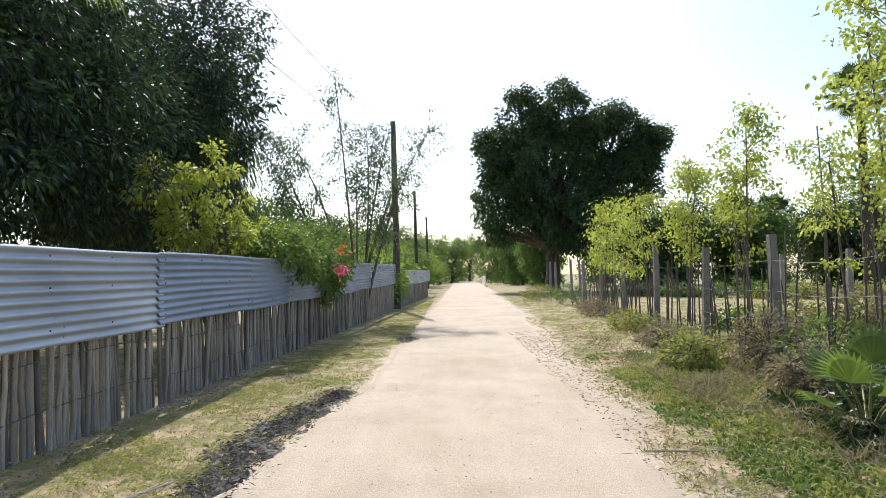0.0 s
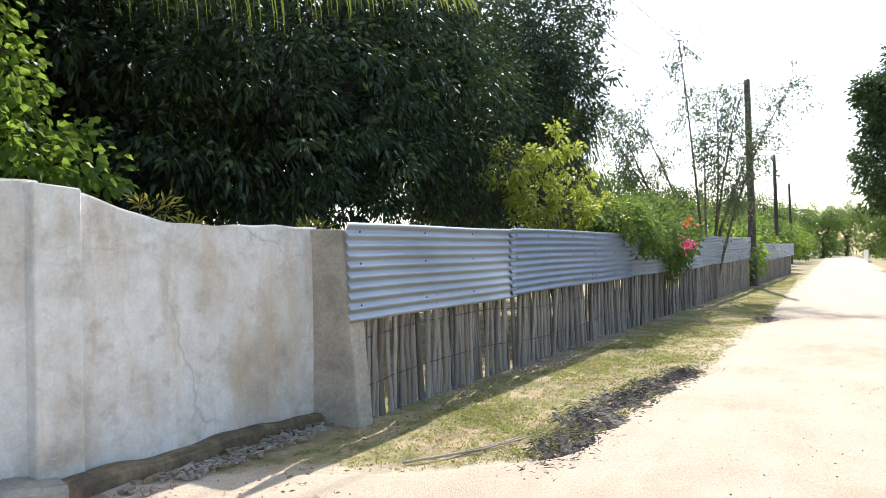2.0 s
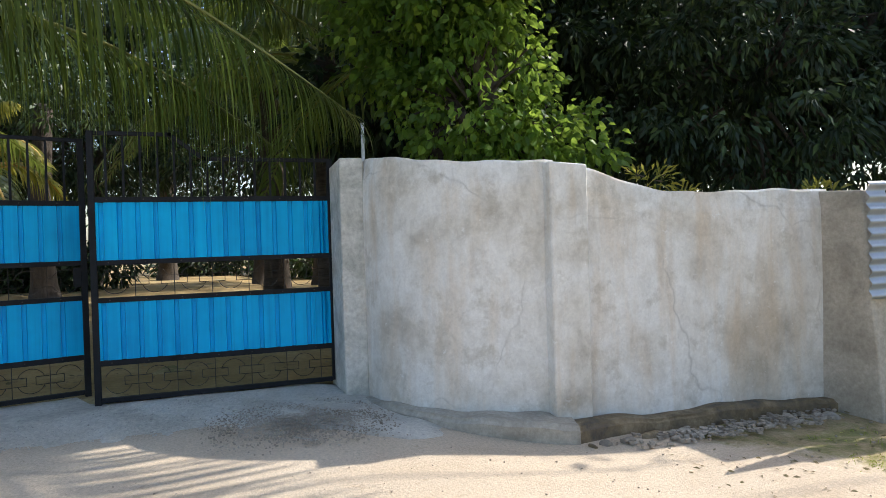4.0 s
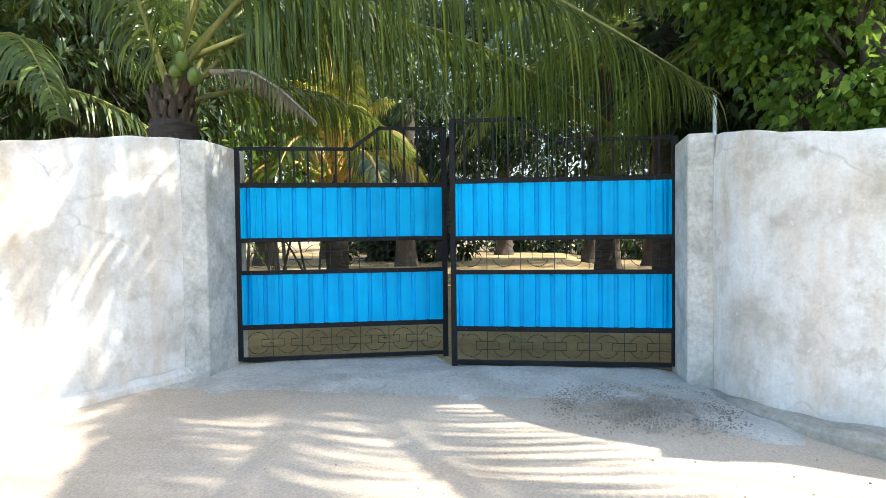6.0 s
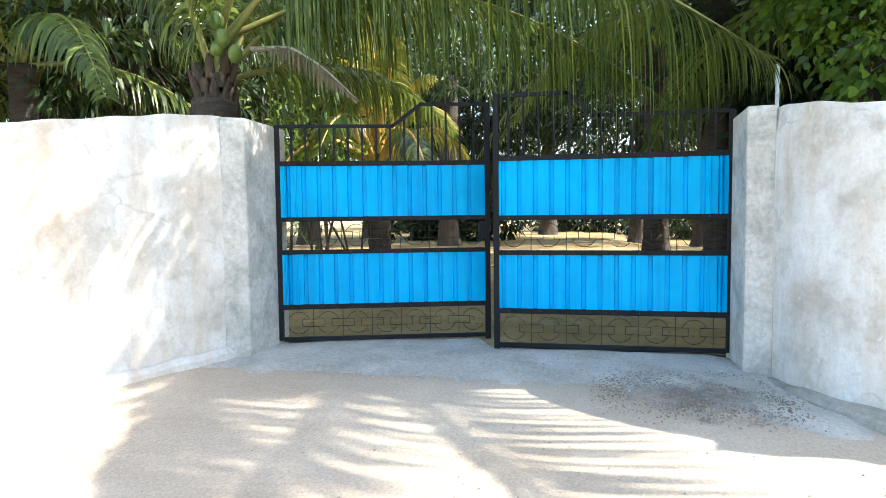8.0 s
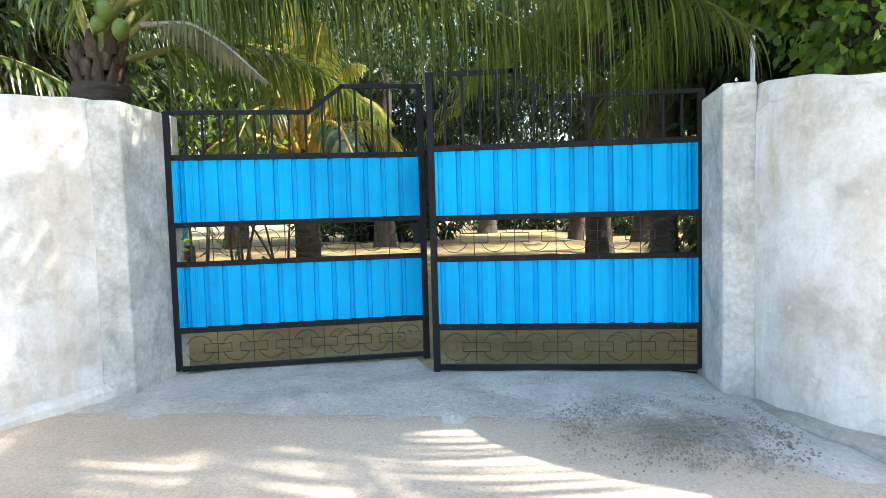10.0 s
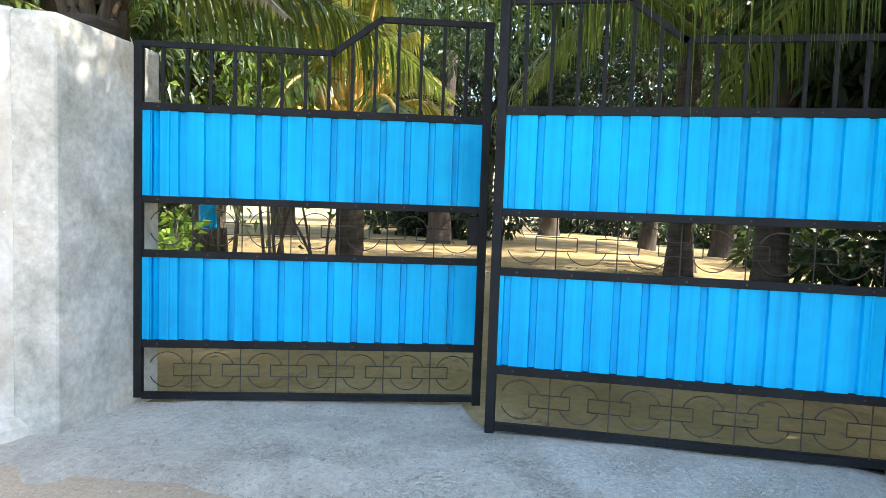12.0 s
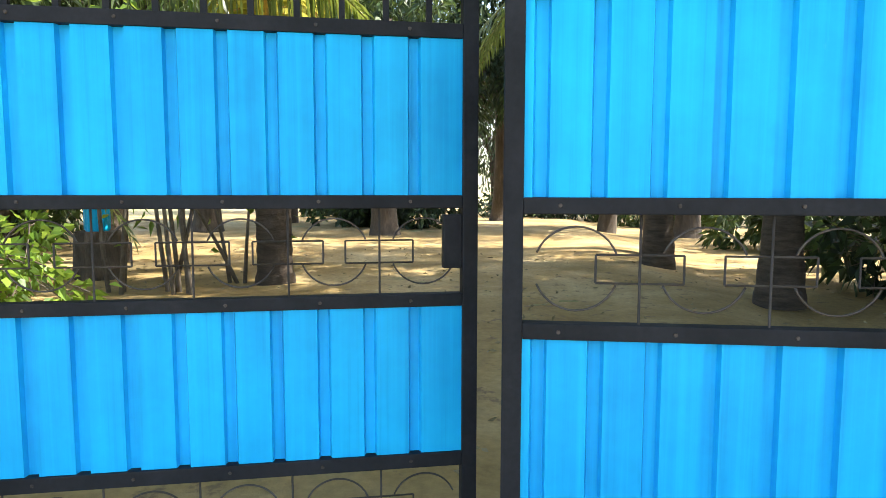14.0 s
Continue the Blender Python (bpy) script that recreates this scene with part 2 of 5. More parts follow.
L_GREY = leaf_mat("grey_green_leaf", (0.05, 0.08, 0.035), (0.10, 0.14, 0.07), (0.22, 0.28, 0.12), 0.35)
L_PALM = leaf_mat("coconut_leaflet", (0.028, 0.055, 0.014), (0.11, 0.16, 0.036), (0.42, 0.50, 0.09), 0.28, 0.35)
L_YPALM = leaf_mat("yellow_palm_leaflet", (0.14, 0.16, 0.03), (0.30, 0.29, 0.05), (0.62, 0.58, 0.12), 0.5, 0.35)
L_FAN = leaf_mat("fan_palm_leaf", (0.05, 0.10, 0.02), (0.12, 0.19, 0.04), (0.34, 0.46, 0.08), 0.4, 0.4)
L_DRY = leaf_mat("dry_brown_leaf", (0.15, 0.12, 0.07), (0.31, 0.26, 0.165), (0.42, 0.36, 0.20), 0.3, 0.8)
L_GRASS = leaf_mat("verge_grass", (0.10, 0.15, 0.025), (0.29, 0.32, 0.07), (0.54, 0.53, 0.15), 0.4, 0.7)
L_STRAW = leaf_mat("dry_straw_grass", (0.30, 0.25, 0.13), (0.50, 0.43, 0.25), (0.55, 0.47, 0.26), 0.3, 0.8)
L_PINK = leaf_mat("pink_bract", (0.65, 0.05, 0.16), (0.80, 0.10, 0.26), (0.9, 0.2, 0.35), 0.4, 0.6)
L_RED = leaf_mat("orange_red_bract", (0.60, 0.10, 0.04), (0.78, 0.20, 0.08), (0.9, 0.3, 0.1), 0.4, 0.6)
M_RACHIS = surface("palm_rachis", [(0.3, (0.17, 0.18, 0.045)), (0.7, (0.33, 0.31, 0.085))], 3.0, 30.0, 0.5, 0, 0.2)
M_YRACHIS = surface("yellow_palm_rachis", [(0.3, (0.62, 0.36, 0.07)), (0.7, (0.78, 0.54, 0.16))], 3.0, 30.0, 0.5, 0, 0.2)
M_NUT = surface("green_coconut_husk", [(0.3, (0.10, 0.17, 0.03)), (0.7, (0.20, 0.27, 0.06))], 5.0, 30.0, 0.4, 0, 0.1)


def blue_mat():
    m, n, l, b = mat_base("blue_coated_sheet")
    big = noise_node(n, l, 2.2, 4, 0.6)
    # soft upright sheen, put into the colour as paler blue below
    sheen = noise_node(n, l, 1.6, 6, 0.7, (1, 7, 0.35))
    col = ramp(n, l, big, [(0.3, (0.0005, 0.32, 0.66)), (0.7, (0.001, 0.48, 0.88))])
    col = mix(n, l, ramp(n, l, sheen, [(0.5, (0, 0, 0)), (0.85, (0.3, 0.3, 0.3))]), col, (0.006, 0.54, 0.82))
    # upright gloss painted in as narrow paler and deeper blue bands
    gloss_streak = noise_node(n, l, 2.0, 5, 0.65, (1, 16, 0.25))
    col = mix(n, l, ramp(n, l, gloss_streak, [(0.5, (0, 0, 0)), (0.72, (0.45, 0.45, 0.45))]), col, (0.004, 0.57, 0.93))
    col = mix(n, l, ramp(n, l, gloss_streak, [(0.28, (0.5, 0.5, 0.5)), (0.46, (0, 0, 0))]), col, (0.0005, 0.22, 0.57))
    col = mix(n, l, ramp(n, l, noise_node(n, l, 9.0, 8, 0.78, (1, 2.2, 0.7)), [(0.66, (0, 0, 0)), (0.74, (0.45, 0.45, 0.45))]), col, (0.06, 0.53, 0.86))
    l.new(col, b.inputs["Base Color"])
    b.inputs["Roughness"].default_value = 0.38
    b.inputs["Specular IOR Level"].default_value = 0.13
    return m


M_BLUE = blue_mat()


# ---- mesh helpers ----
class Geo:
    """Collects vertices and quads."""

    def __init__(self):
        self.v, self.f, self.n = [], [], 0

    def add(self, v, f):
        self.v.append(np.asarray(v, float))
        self.f.append(np.asarray(f, int) + self.n)
        self.n += len(v)

    def mesh(self, name, smooth=False):
        me = bpy.data.meshes.new(name)
        v, f = np.concatenate(self.v), np.concatenate(self.f)
        me.vertices.add(len(v))
        me.vertices.foreach_set("co", v.astype(np.float32).ravel())
        me.loops.add(f.size)
        me.loops.foreach_set("vertex_index", f.astype(np.int32).ravel())
        me.polygons.add(len(f))
        me.polygons.foreach_set("loop_start", np.arange(0, f.size, f.shape[1], dtype=np.int32))
        me.polygons.foreach_set("use_smooth", np.full(len(f), smooth))
        me.update(calc_edges=True)
        return me


def obj(name, me, mat, parent=None, label=""):
    if not isinstance(me, bpy.types.Mesh):
        me = me.mesh(name)
    if mat and not me.materials:
        me.materials.append(mat)
    o = new(name, me)
    if parent:
        o.parent = parent
    if label:
        o["label"] = label
    return o


def part(name, bm, mat, parent, label=""):
    """Links a bmesh as one mesh object under a thing or a part."""
    me = bpy.data.meshes.new(name)
    bm.to_mesh(me)
    bm.free()
    return obj(name, me, mat, parent, label)


def thing(name, label, category, group="", kind="", at=(0, 0, 0), turn=0.0):
    o = tagged(new(name), label, category, group, kind)
    o.empty_display_size = 0.1
    o.matrix_basis = pose(*at, 0, 0, turn)
    return o


def box(bm, x0, y0, z0, x1, y1, z1, bevel=0.0):
    r = bmesh.ops.create_cube(bm, size=1.0, matrix=Matrix.LocRotScale(((x0 + x1) / 2, (y0 + y1) / 2, (z0 + z1) / 2), None, (abs(x1 - x0), abs(y1 - y0), abs(z1 - z0))))
    if bevel:
        es = list({e for v in r["verts"] for e in v.link_edges})
        bmesh.ops.bevel(bm, geom=es, offset=bevel, segments=2, affect="EDGES", profile=0.6)
    return bm


def tube(points, radii, sides=8, cap=True):
    """A tapered tube along points: vertices and quads."""
    p = np.asarray(points, float)
    r = np.broadcast_to(np.asarray(radii, float), (len(p),))
    d = np.gradient(p, axis=0)
    d /= np.linalg.norm(d, axis=1)[:, None] + 1e-9
    ref = np.array((0.0, 0, 1)) if abs(d[:, 2]).mean() < 0.8 else np.array((1.0, 0, 0))
    u = np.cross(d, ref)
    u /= np.linalg.norm(u, axis=1)[:, None] + 1e-9
    w = np.cross(d, u)
    a = np.linspace(0, 2 * np.pi, sides, endpoint=False)
    v = p[:, None] + r[:, None, None] * (np.cos(a)[None, :, None] * u[:, None] + np.sin(a)[None, :, None] * w[:, None])
    v = v.reshape(-1, 3)
    i, j = np.meshgrid(np.arange(len(p) - 1), np.arange(sides), indexing="ij")
    k = (j + 1) % sides
    f = np.stack((i * sides + j, i * sides + k, (i + 1) * sides + k, (i + 1) * sides + j), -1).reshape(-1, 4)
    if cap and sides % 2 == 0:
        extra = []
        for base in (0, (len(p) - 1) * sides):
            for q in range(0, sides - 2, 2):
                extra.append((base, base + q + 1, base + q + 2, base + (q + 3) % sides if q + 3 < sides else base))
        extra = [e for e in extra if len(set(e)) == 4]
        if extra:
            f = np.concatenate((f, np.array(extra)))
    return v, f


def unit(v):
    return v / (np.linalg.norm(v, axis=-1, keepdims=True) + 1e-9)


def leaves(pos, way, length, width, droop=0.25, r=rng):
    """Kite-shaped leaves folded along the midrib: vertices and quads."""
    n = len(pos)
    way = unit(way)
    side = unit(np.cross(way, unit(r.normal(size=(n, 3)))))
    up = np.cross(side, way)
    L = np.broadcast_to(np.asarray(length, float), (n,))[:, None] * r.uniform(0.7, 1.25, (n, 1))
    W = np.broadcast_to(np.asarray(width, float), (n,))[:, None] * r.uniform(0.8, 1.2, (n, 1))
    mid = pos + way * L * 0.45
    v = np.stack((pos, mid + side * W / 2 + up * W * 0.15, pos + way * L - np.array((0, 0, 1)) * L * droop, mid - side * W / 2 + up * W * 0.15), 1)
    return v.reshape(-1, 3), np.arange(n * 4).reshape(n, 4)


def round_leaves(pos, way, length, width, droop=0.2, r=rng):
    """Rounded six-sided leaves cupped along the midrib: vertices and quads."""
    n = len(pos)
    way = unit(way)
    side = unit(np.cross(way, unit(r.normal(size=(n, 3)))))
    up = np.cross(side, way)
    L = np.full((n, 1), length) * r.uniform(0.6, 1.3, (n, 1))
    W = np.full((n, 1), width) * r.uniform(0.75, 1.2, (n, 1)) * L / length
    cup = up * W * 0.16
    v = np.stack((pos, pos + way * L * 0.28 + side * W * 0.46 + cup, pos + way * L * 0.70 + side * W * 0.40 + cup,
                  pos + way * L - np.array((0, 0, 1)) * L * droop, pos + way * L * 0.70 - side * W * 0.40 + cup, pos + way * L * 0.28 - side * W * 0.46 + cup), 1)
    b = np.arange(n)[:, None] * 6
    return v.reshape(-1, 3), np.concatenate((b + np.array((0, 1, 2, 3)), b + np.array((0, 3, 4, 5))))


def smooth(a, b, x):
    t = np.clip((x - a) / (b - a), 0, 1)
    return t * t * (3 - 2 * t)


# ---- ground ----
def wave(x, y, s):
    return np.sin(x * s * 1.3 + 1.7 * np.sin(y * s * 0.7)) * np.cos(y * s + 0.9 * np.sin(x * s * 1.1))


def gz(x, y):
    """Height of the ground: a little rise from the road to the gate and into the yard."""
    x, y = np.asarray(x, float), np.asarray(y, float)
    rise = 0.22 * smooth(-2.3, -4.9, x) * (1 - 0.80 * smooth(0.5, 2.2, y))
    verge = 0.035 * smooth(-1.9, -2.6, x) * smooth(3.5, 6, y) + 0.06 * smooth(1.5, 2.4, x)
    bumps = (0.012 * wave(x, y, 2.1) + 0.006 * wave(x + 3, y - 2, 5.3)) * (1 - 0.75 * smooth(-6.5, -5.5, x) * smooth(3.5, 2.0, y))
    return rise + verge + bumps * smooth(200, 30, np.hypot(x, y))


def axis(lo, hi, step, far):
    mid = np.arange(lo, hi + step / 2, step)
    out = step * np.cumsum(1.16 ** np.arange(1, 60))
    out = out[out < far]
    return np.concatenate((lo - out[::-1], mid, hi + out))


def sheet(xs, ys, z):
    X, Y = np.meshgrid(xs, ys, indexing="ij") if np.ndim(xs) == 1 else (xs, ys)
    v = np.stack((X, Y, z(X, Y) if callable(z) else z), -1).reshape(-1, 3)
    a, b = X.shape
    i, j = np.meshgrid(np.arange(a - 1), np.arange(b - 1), indexing="ij")
    f = np.stack((i * b + j, (i + 1) * b + j, (i + 1) * b + j + 1, i * b + j + 1), -1).reshape(-1, 4)
    g = Geo()
    g.add(v, f)
    return g



def road_mid(y):
    return np.interp(y, (-40, 4.3, 12, 25, 60, 140, 400), (-1.2, -0.43, 0.0, 0.5, 1.25, 2.8, 8.0))


def road_left(y):
    e = road_mid(y) - np.interp(y, (0, 5, 12, 25, 140), (1.5, 1.45, 1.45, 1.65, 2.2))
    e = e + 0.07 * np.sin(y * 0.9) + 0.04 * np.sin(y * 2.3 + 1)
    return e + (-5.08 - e) * smooth(4.6, 1.6, y)


def road_right(y):
    return road_mid(y) + np.interp(y, (0, 5, 12, 25, 140), (1.5, 1.45, 1.45, 1.65, 2.4)) + 0.08 * np.sin(y * 0.8 + 2) + 0.04 * np.sin(y * 2.1)


def sandy(me, x, y, inside=None):
    """Writes how sandy each vertex is: 0.2 at the lane's edge, falling outwards, rising inwards."""
    d = np.minimum(x - road_left(y), road_right(y) - x) if inside is None else inside
    v = np.clip(0.2 + d * np.where(d > 0, 1.6, 0.9), -1.0, 1.2)
    me.attributes.new("sand", "FLOAT", "POINT").data.foreach_set("value", v.astype(np.float32).ravel())


gx, gy = np.meshgrid(axis(-15, 9, 0.2, 900), axis(-7, 32, 0.25, 900), indexing="ij")
ground_mesh = sheet(gx, gy, gz(gx, gy)).mesh("ground", True)
sandy(ground_mesh, gx, gy)
tagged(obj("ground", ground_mesh, M_SOIL), "dry sandy verge ground with sparse grass", "ground", kind="structure")

ry = np.concatenate((np.arange(-40, -8, 2.0), np.arange(-8, 34, 0.14), 34 * 1.03 ** np.arange(0, 48)))
u = np.concatenate(((0, 0.004), np.linspace(0.03, 0.97, 40), (0.996, 1)))
RY, U = np.meshgrid(ry, u, indexing="ij")
RX = road_left(RY) * (1 - U) + road_right(RY) * U
RZ = gz(RX, RY) + 0.02 - 0.03 * (smooth(0.02, 0, U) + smooth(0.98, 1, U)) - 0.004 * np.exp(-((U - 0.33) / 0.06) ** 2) * smooth(3, 7, RY) - 0.004 * np.exp(-((U - 0.68) / 0.06) ** 2) * smooth(3, 7, RY)
RZ = RZ + np.maximum(0, RY - 40) * 0.0004
road_mesh = sheet(RX, RY, RZ).mesh("road", True)
sandy(road_mesh, RX, RY)
tagged(obj("road", road_mesh, M_SOIL), "pale sandy dirt road with ragged edges", "road", kind="structure")

# yard behind the gate
YX, YU = np.meshgrid(np.concatenate((np.arange(-5.95, -20, -0.3), np.arange(-20, -46, -1.5))), np.linspace(0, 1, 60), indexing="ij")
YY = -14 + 22 * YU
tagged(obj("yard", sheet(YX, YY, gz(YX, YY) + 0.02 + 0.02 * wave(YX, YY, 1.4)).mesh("yard", True), M_YARD), "brown sandy yard with leaf litter", "yard", kind="structure")

# concrete apron at the gate
ay = np.linspace(-3.0, 1.75, 80)
au = np.linspace(0, 1, 26)
AY, AU = np.meshgrid(ay, au, indexing="ij")
edge = np.interp(AY, (-3.0, -2.2, -0.6, 0.2, 0.9, 1.75), (-4.65, -4.65, -4.7, -4.6, -3.97, -4.05)) + 0.06 * np.sin(AY * 7) + 0.04 * np.sin(AY * 17)
inner = np.interp(AY, (-3.0, -2.66, -1.08, -0.92, 1.75), (-5.78, -5.82, -6.27, -5.90, -5.90)) + 0.03 * np.sin(AY * 9)
AX = inner + (edge - inner) * AU
tagged(obj("driveway", sheet(AX, AY, gz(AX, AY) + 0.034 + 0.006 * wave(AX, AY, 6) + 0.012 * AU * wave(AX + 1, AY, 9) - 0.03 * smooth(0.66, 0.95, AU) - 0.03 * smooth(0.03, 0.0, AU)).mesh("driveway", True), M_CONC),
       "rough grey concrete apron before the gate", "driveway", kind="structure")


# ---- compound walls ----
def strip_wall(plan, tops, thick, mat, name, parent, label="", flip=1, step=0.06, z0=-0.15):
    """A rendered wall along a plan line; plan is its street face, tops its height at each plan point."""
    p = np.array(plan, float)
    s = np.concatenate(((0,), np.cumsum(np.linalg.norm(np.diff(p, axis=0), axis=1))))
    q = np.linspace(0, s[-1], int(s[-1] / step) + 2)
    x, y, t = np.interp(q, s, p[:, 0]), np.interp(q, s, p[:, 1]), np.interp(q, s, tops)
    for _ in range(4):
        for a in (x, y, t):
            a[1:-1] = 0.25 * a[:-2] + 0.5 * a[1:-1] + 0.25 * a[2:]
    d = unit(np.stack((np.gradient(x), np.gradient(y)), -1))
    nx, ny = flip * d[:, 1], -flip * d[:, 0]
    t = t + 0.008 * np.sin(q * 5.1) + 0.005 * np.sin(q * 17)
    rows = []
    zs = np.linspace(0, 1, 14)
    wob = lambda zz: 0.007 * np.sin(q * 2.3 + zz * 3.0) + 0.004 * np.sin(q * 6.1 - zz * 7)
    for zz in zs:
        o = wob(zz) - 0.02 * (zz > 0.99)
        rows.append(np.stack((x + nx * o, y + ny * o, z0 + (t - 0.012 * (zz > 0.99) - z0) * zz), -1))
    rows.append(np.stack((x - nx * 0.03, y - ny * 0.03, t + 0.004), -1))
    rows.append(np.stack((x - nx * (thick - 0.03), y - ny * (thick - 0.03), t + 0.004), -1))
    for zz in (0.985, 0.0):
        rows.append(np.stack((x - nx * thick, y - ny * thick, z0 + (t - z0) * zz), -1))
    R = np.stack(rows, 0)
    a, b = R.shape[:2]
    i, j = np.meshgrid(np.arange(a), np.arange(b - 1), indexing="ij")
    k = (i + 1) % a
    f = np.stack((i * b + j, k * b + j, k * b + j + 1, i * b + j + 1), -1).reshape(-1, 4)
    g = Geo()
    g.add(R.reshape(-1, 3), f)
    for col in (0, b - 1):
        m = a // 2
        caps = [(c * b + col, (c + 1) * b + col, (a - 2 - c) * b + col, (a - 1 - c) * b + col) for c in range(m - 1)]
        g.add(np.zeros((0, 3)), np.array(caps) - g.n)
    return obj(name, g.mesh(name, False), mat, parent, label)


def pier(corners, z0, z1, mat, name, parent, label="", bevel=0.02, tops=None):
    """A masonry pier with a given plan, worn edges and a slightly uneven top."""
    bm = bmesh.new()
    lo = [bm.verts.new((x, y, z0)) for x, y in corners]
    hi = [bm.verts.new((x, y, z1[i] if isinstance(z1, (tuple, list)) else z1)) for i, (x, y) in enumerate(tops or corners)]
    n = len(corners)
    bm.faces.new(lo[::-1])
    bm.faces.new(hi)
    for i in range(n):
        bm.faces.new((lo[i], lo[(i + 1) % n], hi[(i + 1) % n], hi[i]))
    bmesh.ops.recalc_face_normals(bm, faces=bm.faces)
    bmesh.ops.bevel(bm, geom=list(bm.edges), offset=bevel, segments=3, affect="EDGES", profile=0.6)
    return part(name, bm, mat, parent, label)


# north side of the gate: pillar, bowed wing, pilaster, straight wall and end pier
wall_n = thing("wall_north", "weathered grey plastered compound wall with a bowed wing", "wall", kind="structure")
pier([(-5.95, 0.86), (-5.37, 0.855), (-5.335, 1.03), (-5.95, 1.12)], -0.1, (1.99, 2.02, 2.02, 2.0), M_PILLAR, "gate_pillar", wall_n, "gate pillar with grey-green damp stains")
strip_wall([(-5.40, 1.02), (-5.15, 1.06), (-4.96, 1.15), (-4.78, 1.30), (-4.63, 1.50), (-4.52, 1.75), (-4.45, 2.0), (-4.42, 2.14)],
           [2.0, 1.99, 1.965, 1.94, 1.92, 1.905, 1.895, 1.89], 0.2, M_PLASTER, "bowed_wing", wall_n, "", 1)
pier([(-4.345, 2.065), (-4.315, 2.335), (-4.62, 2.36), (-4.64, 2.065)], -0.1, (1.885, 1.865, 1.865, 1.885), M_PLASTER, "pilaster", wall_n)
strip_wall([(-4.395, 2.32), (-4.365, 2.52), (-4.335, 2.72), (-4.31, 2.95), (-4.26, 3.45), (-4.18, 4.00), (-4.14, 4.30)],
           [1.86, 1.80, 1.72, 1.68, 1.675, 1.675, 1.675], 0.2, M_PLASTER, "wall_panel", wall_n, "", 1)
pier([(-4.22, 4.225), (-3.68, 4.24), (-3.67, 4.42), (-4.22, 4.43)], -0.15, (1.665, 1.645, 1.645, 1.66), M_CEMENT, "end_pier", wall_n, "bare brown cement end pier", 0.02,
     [(-4.22, 4.225), (-3.83, 4.24), (-3.82, 4.42), (-4.22, 4.43)])
# footing along the wing and rubble foundation along the wall panel
strip_wall([(-5.36, 0.95), (-5.05, 0.985), (-4.79, 1.12), (-4.52, 1.34), (-4.32, 1.62), (-4.16, 1.90), (-4.10, 2.10)],
           [0.21, 0.225, 0.235, 0.22, 0.205, 0.18, 0.165], 0.36, M_CEMENT, "footing", wall_n, "low rounded cement footing", 1)
strip_wall([(-4.12, 2.08), (-4.16, 2.4), (-4.17, 2.8), (-4.14, 3.3), (-4.09, 3.9), (-4.05, 4.23)], [0.14, 0.15, 0.115, 0.15, 0.12, 0.13], 0.2, M_OCHRE, "plinth", wall_n, "broken ochre stone plinth", 1)
for k in range(14):
    y = 2.14 + k * 0.145 + 0.04 * math.sin(k * 5.0)
    face = np.interp(y, (2.1, 2.8, 4.2), (-4.12, -4.15, -4.05))
    size = (0.06 + 0.02 * (k % 3), 0.07 + 0.025 * (k % 4), 0.045 + 0.02 * (k % 2))
    bm = bmesh.new()
    bmesh.ops.create_icosphere(bm, subdivisions=2, radius=0.5, matrix=Matrix.LocRotScale((face + 0.08 + 0.07 * math.sin(k * 3.1), y, float(gz(-4.1, y)) + 0.012), Euler((0.3 * math.sin(k), 0.2, k * 2.1)), size))
    for v in bm.verts:
        v.co += 0.04 * noise.noise_vector(v.co * 11)
    part("foundation_stone", bm, M_STONE if k % 3 else M_OCHRE, wall_n)

# south side: mirror of the wing
wall_s = thing("wall_south", "pale plastered compound wall wing beside the gate", "wall", kind="structure")
pier([(-5.95, -2.70), (-5.22, -2.685), (-5.16, -2.86), (-5.95, -2.95)], -0.1, (2.05, 2.06, 2.065, 2.06), M_PILLAR, "gate_pillar", wall_s, "gate pillar with grey-green damp stains")
strip_wall([(-5.22, -2.83), (-5.02, -2.95), (-4.55, -3.20), (-4.25, -3.38), (-3.98, -3.58), (-3.82, -3.85), (-3.75, -4.3), (-3.72, -5.2), (-3.7, -7.5)],
           [2.065, 2.06, 2.01, 1.96, 1.90, 1.87, 1.84, 1.68, 1.68], 0.2, M_PLASTER, "bowed_wing", wall_s, "", -1)
strip_wall([(-5.18, -2.80), (-4.98, -2.87), (-4.52, -3.12), (-4.20, -3.30), (-3.92, -3.50), (-3.72, -3.85), (-3.66, -4.4)],
           [0.33, 0.32, 0.305, 0.29, 0.26, 0.23, 0.2], 0.3, M_PLASTER, "footing", wall_s, "", -1)

# white pipe standing on the wing wall
g = Geo()
g.add(*tube([(-5.62, 1.10, 1.98), (-5.62, 1.10, 2.33)], 0.014, 10))
tagged(obj("pipe", g.mesh("pipe", True), M_PIPE), "thin white plastic pipe upright on the gate pillar", "pipe")


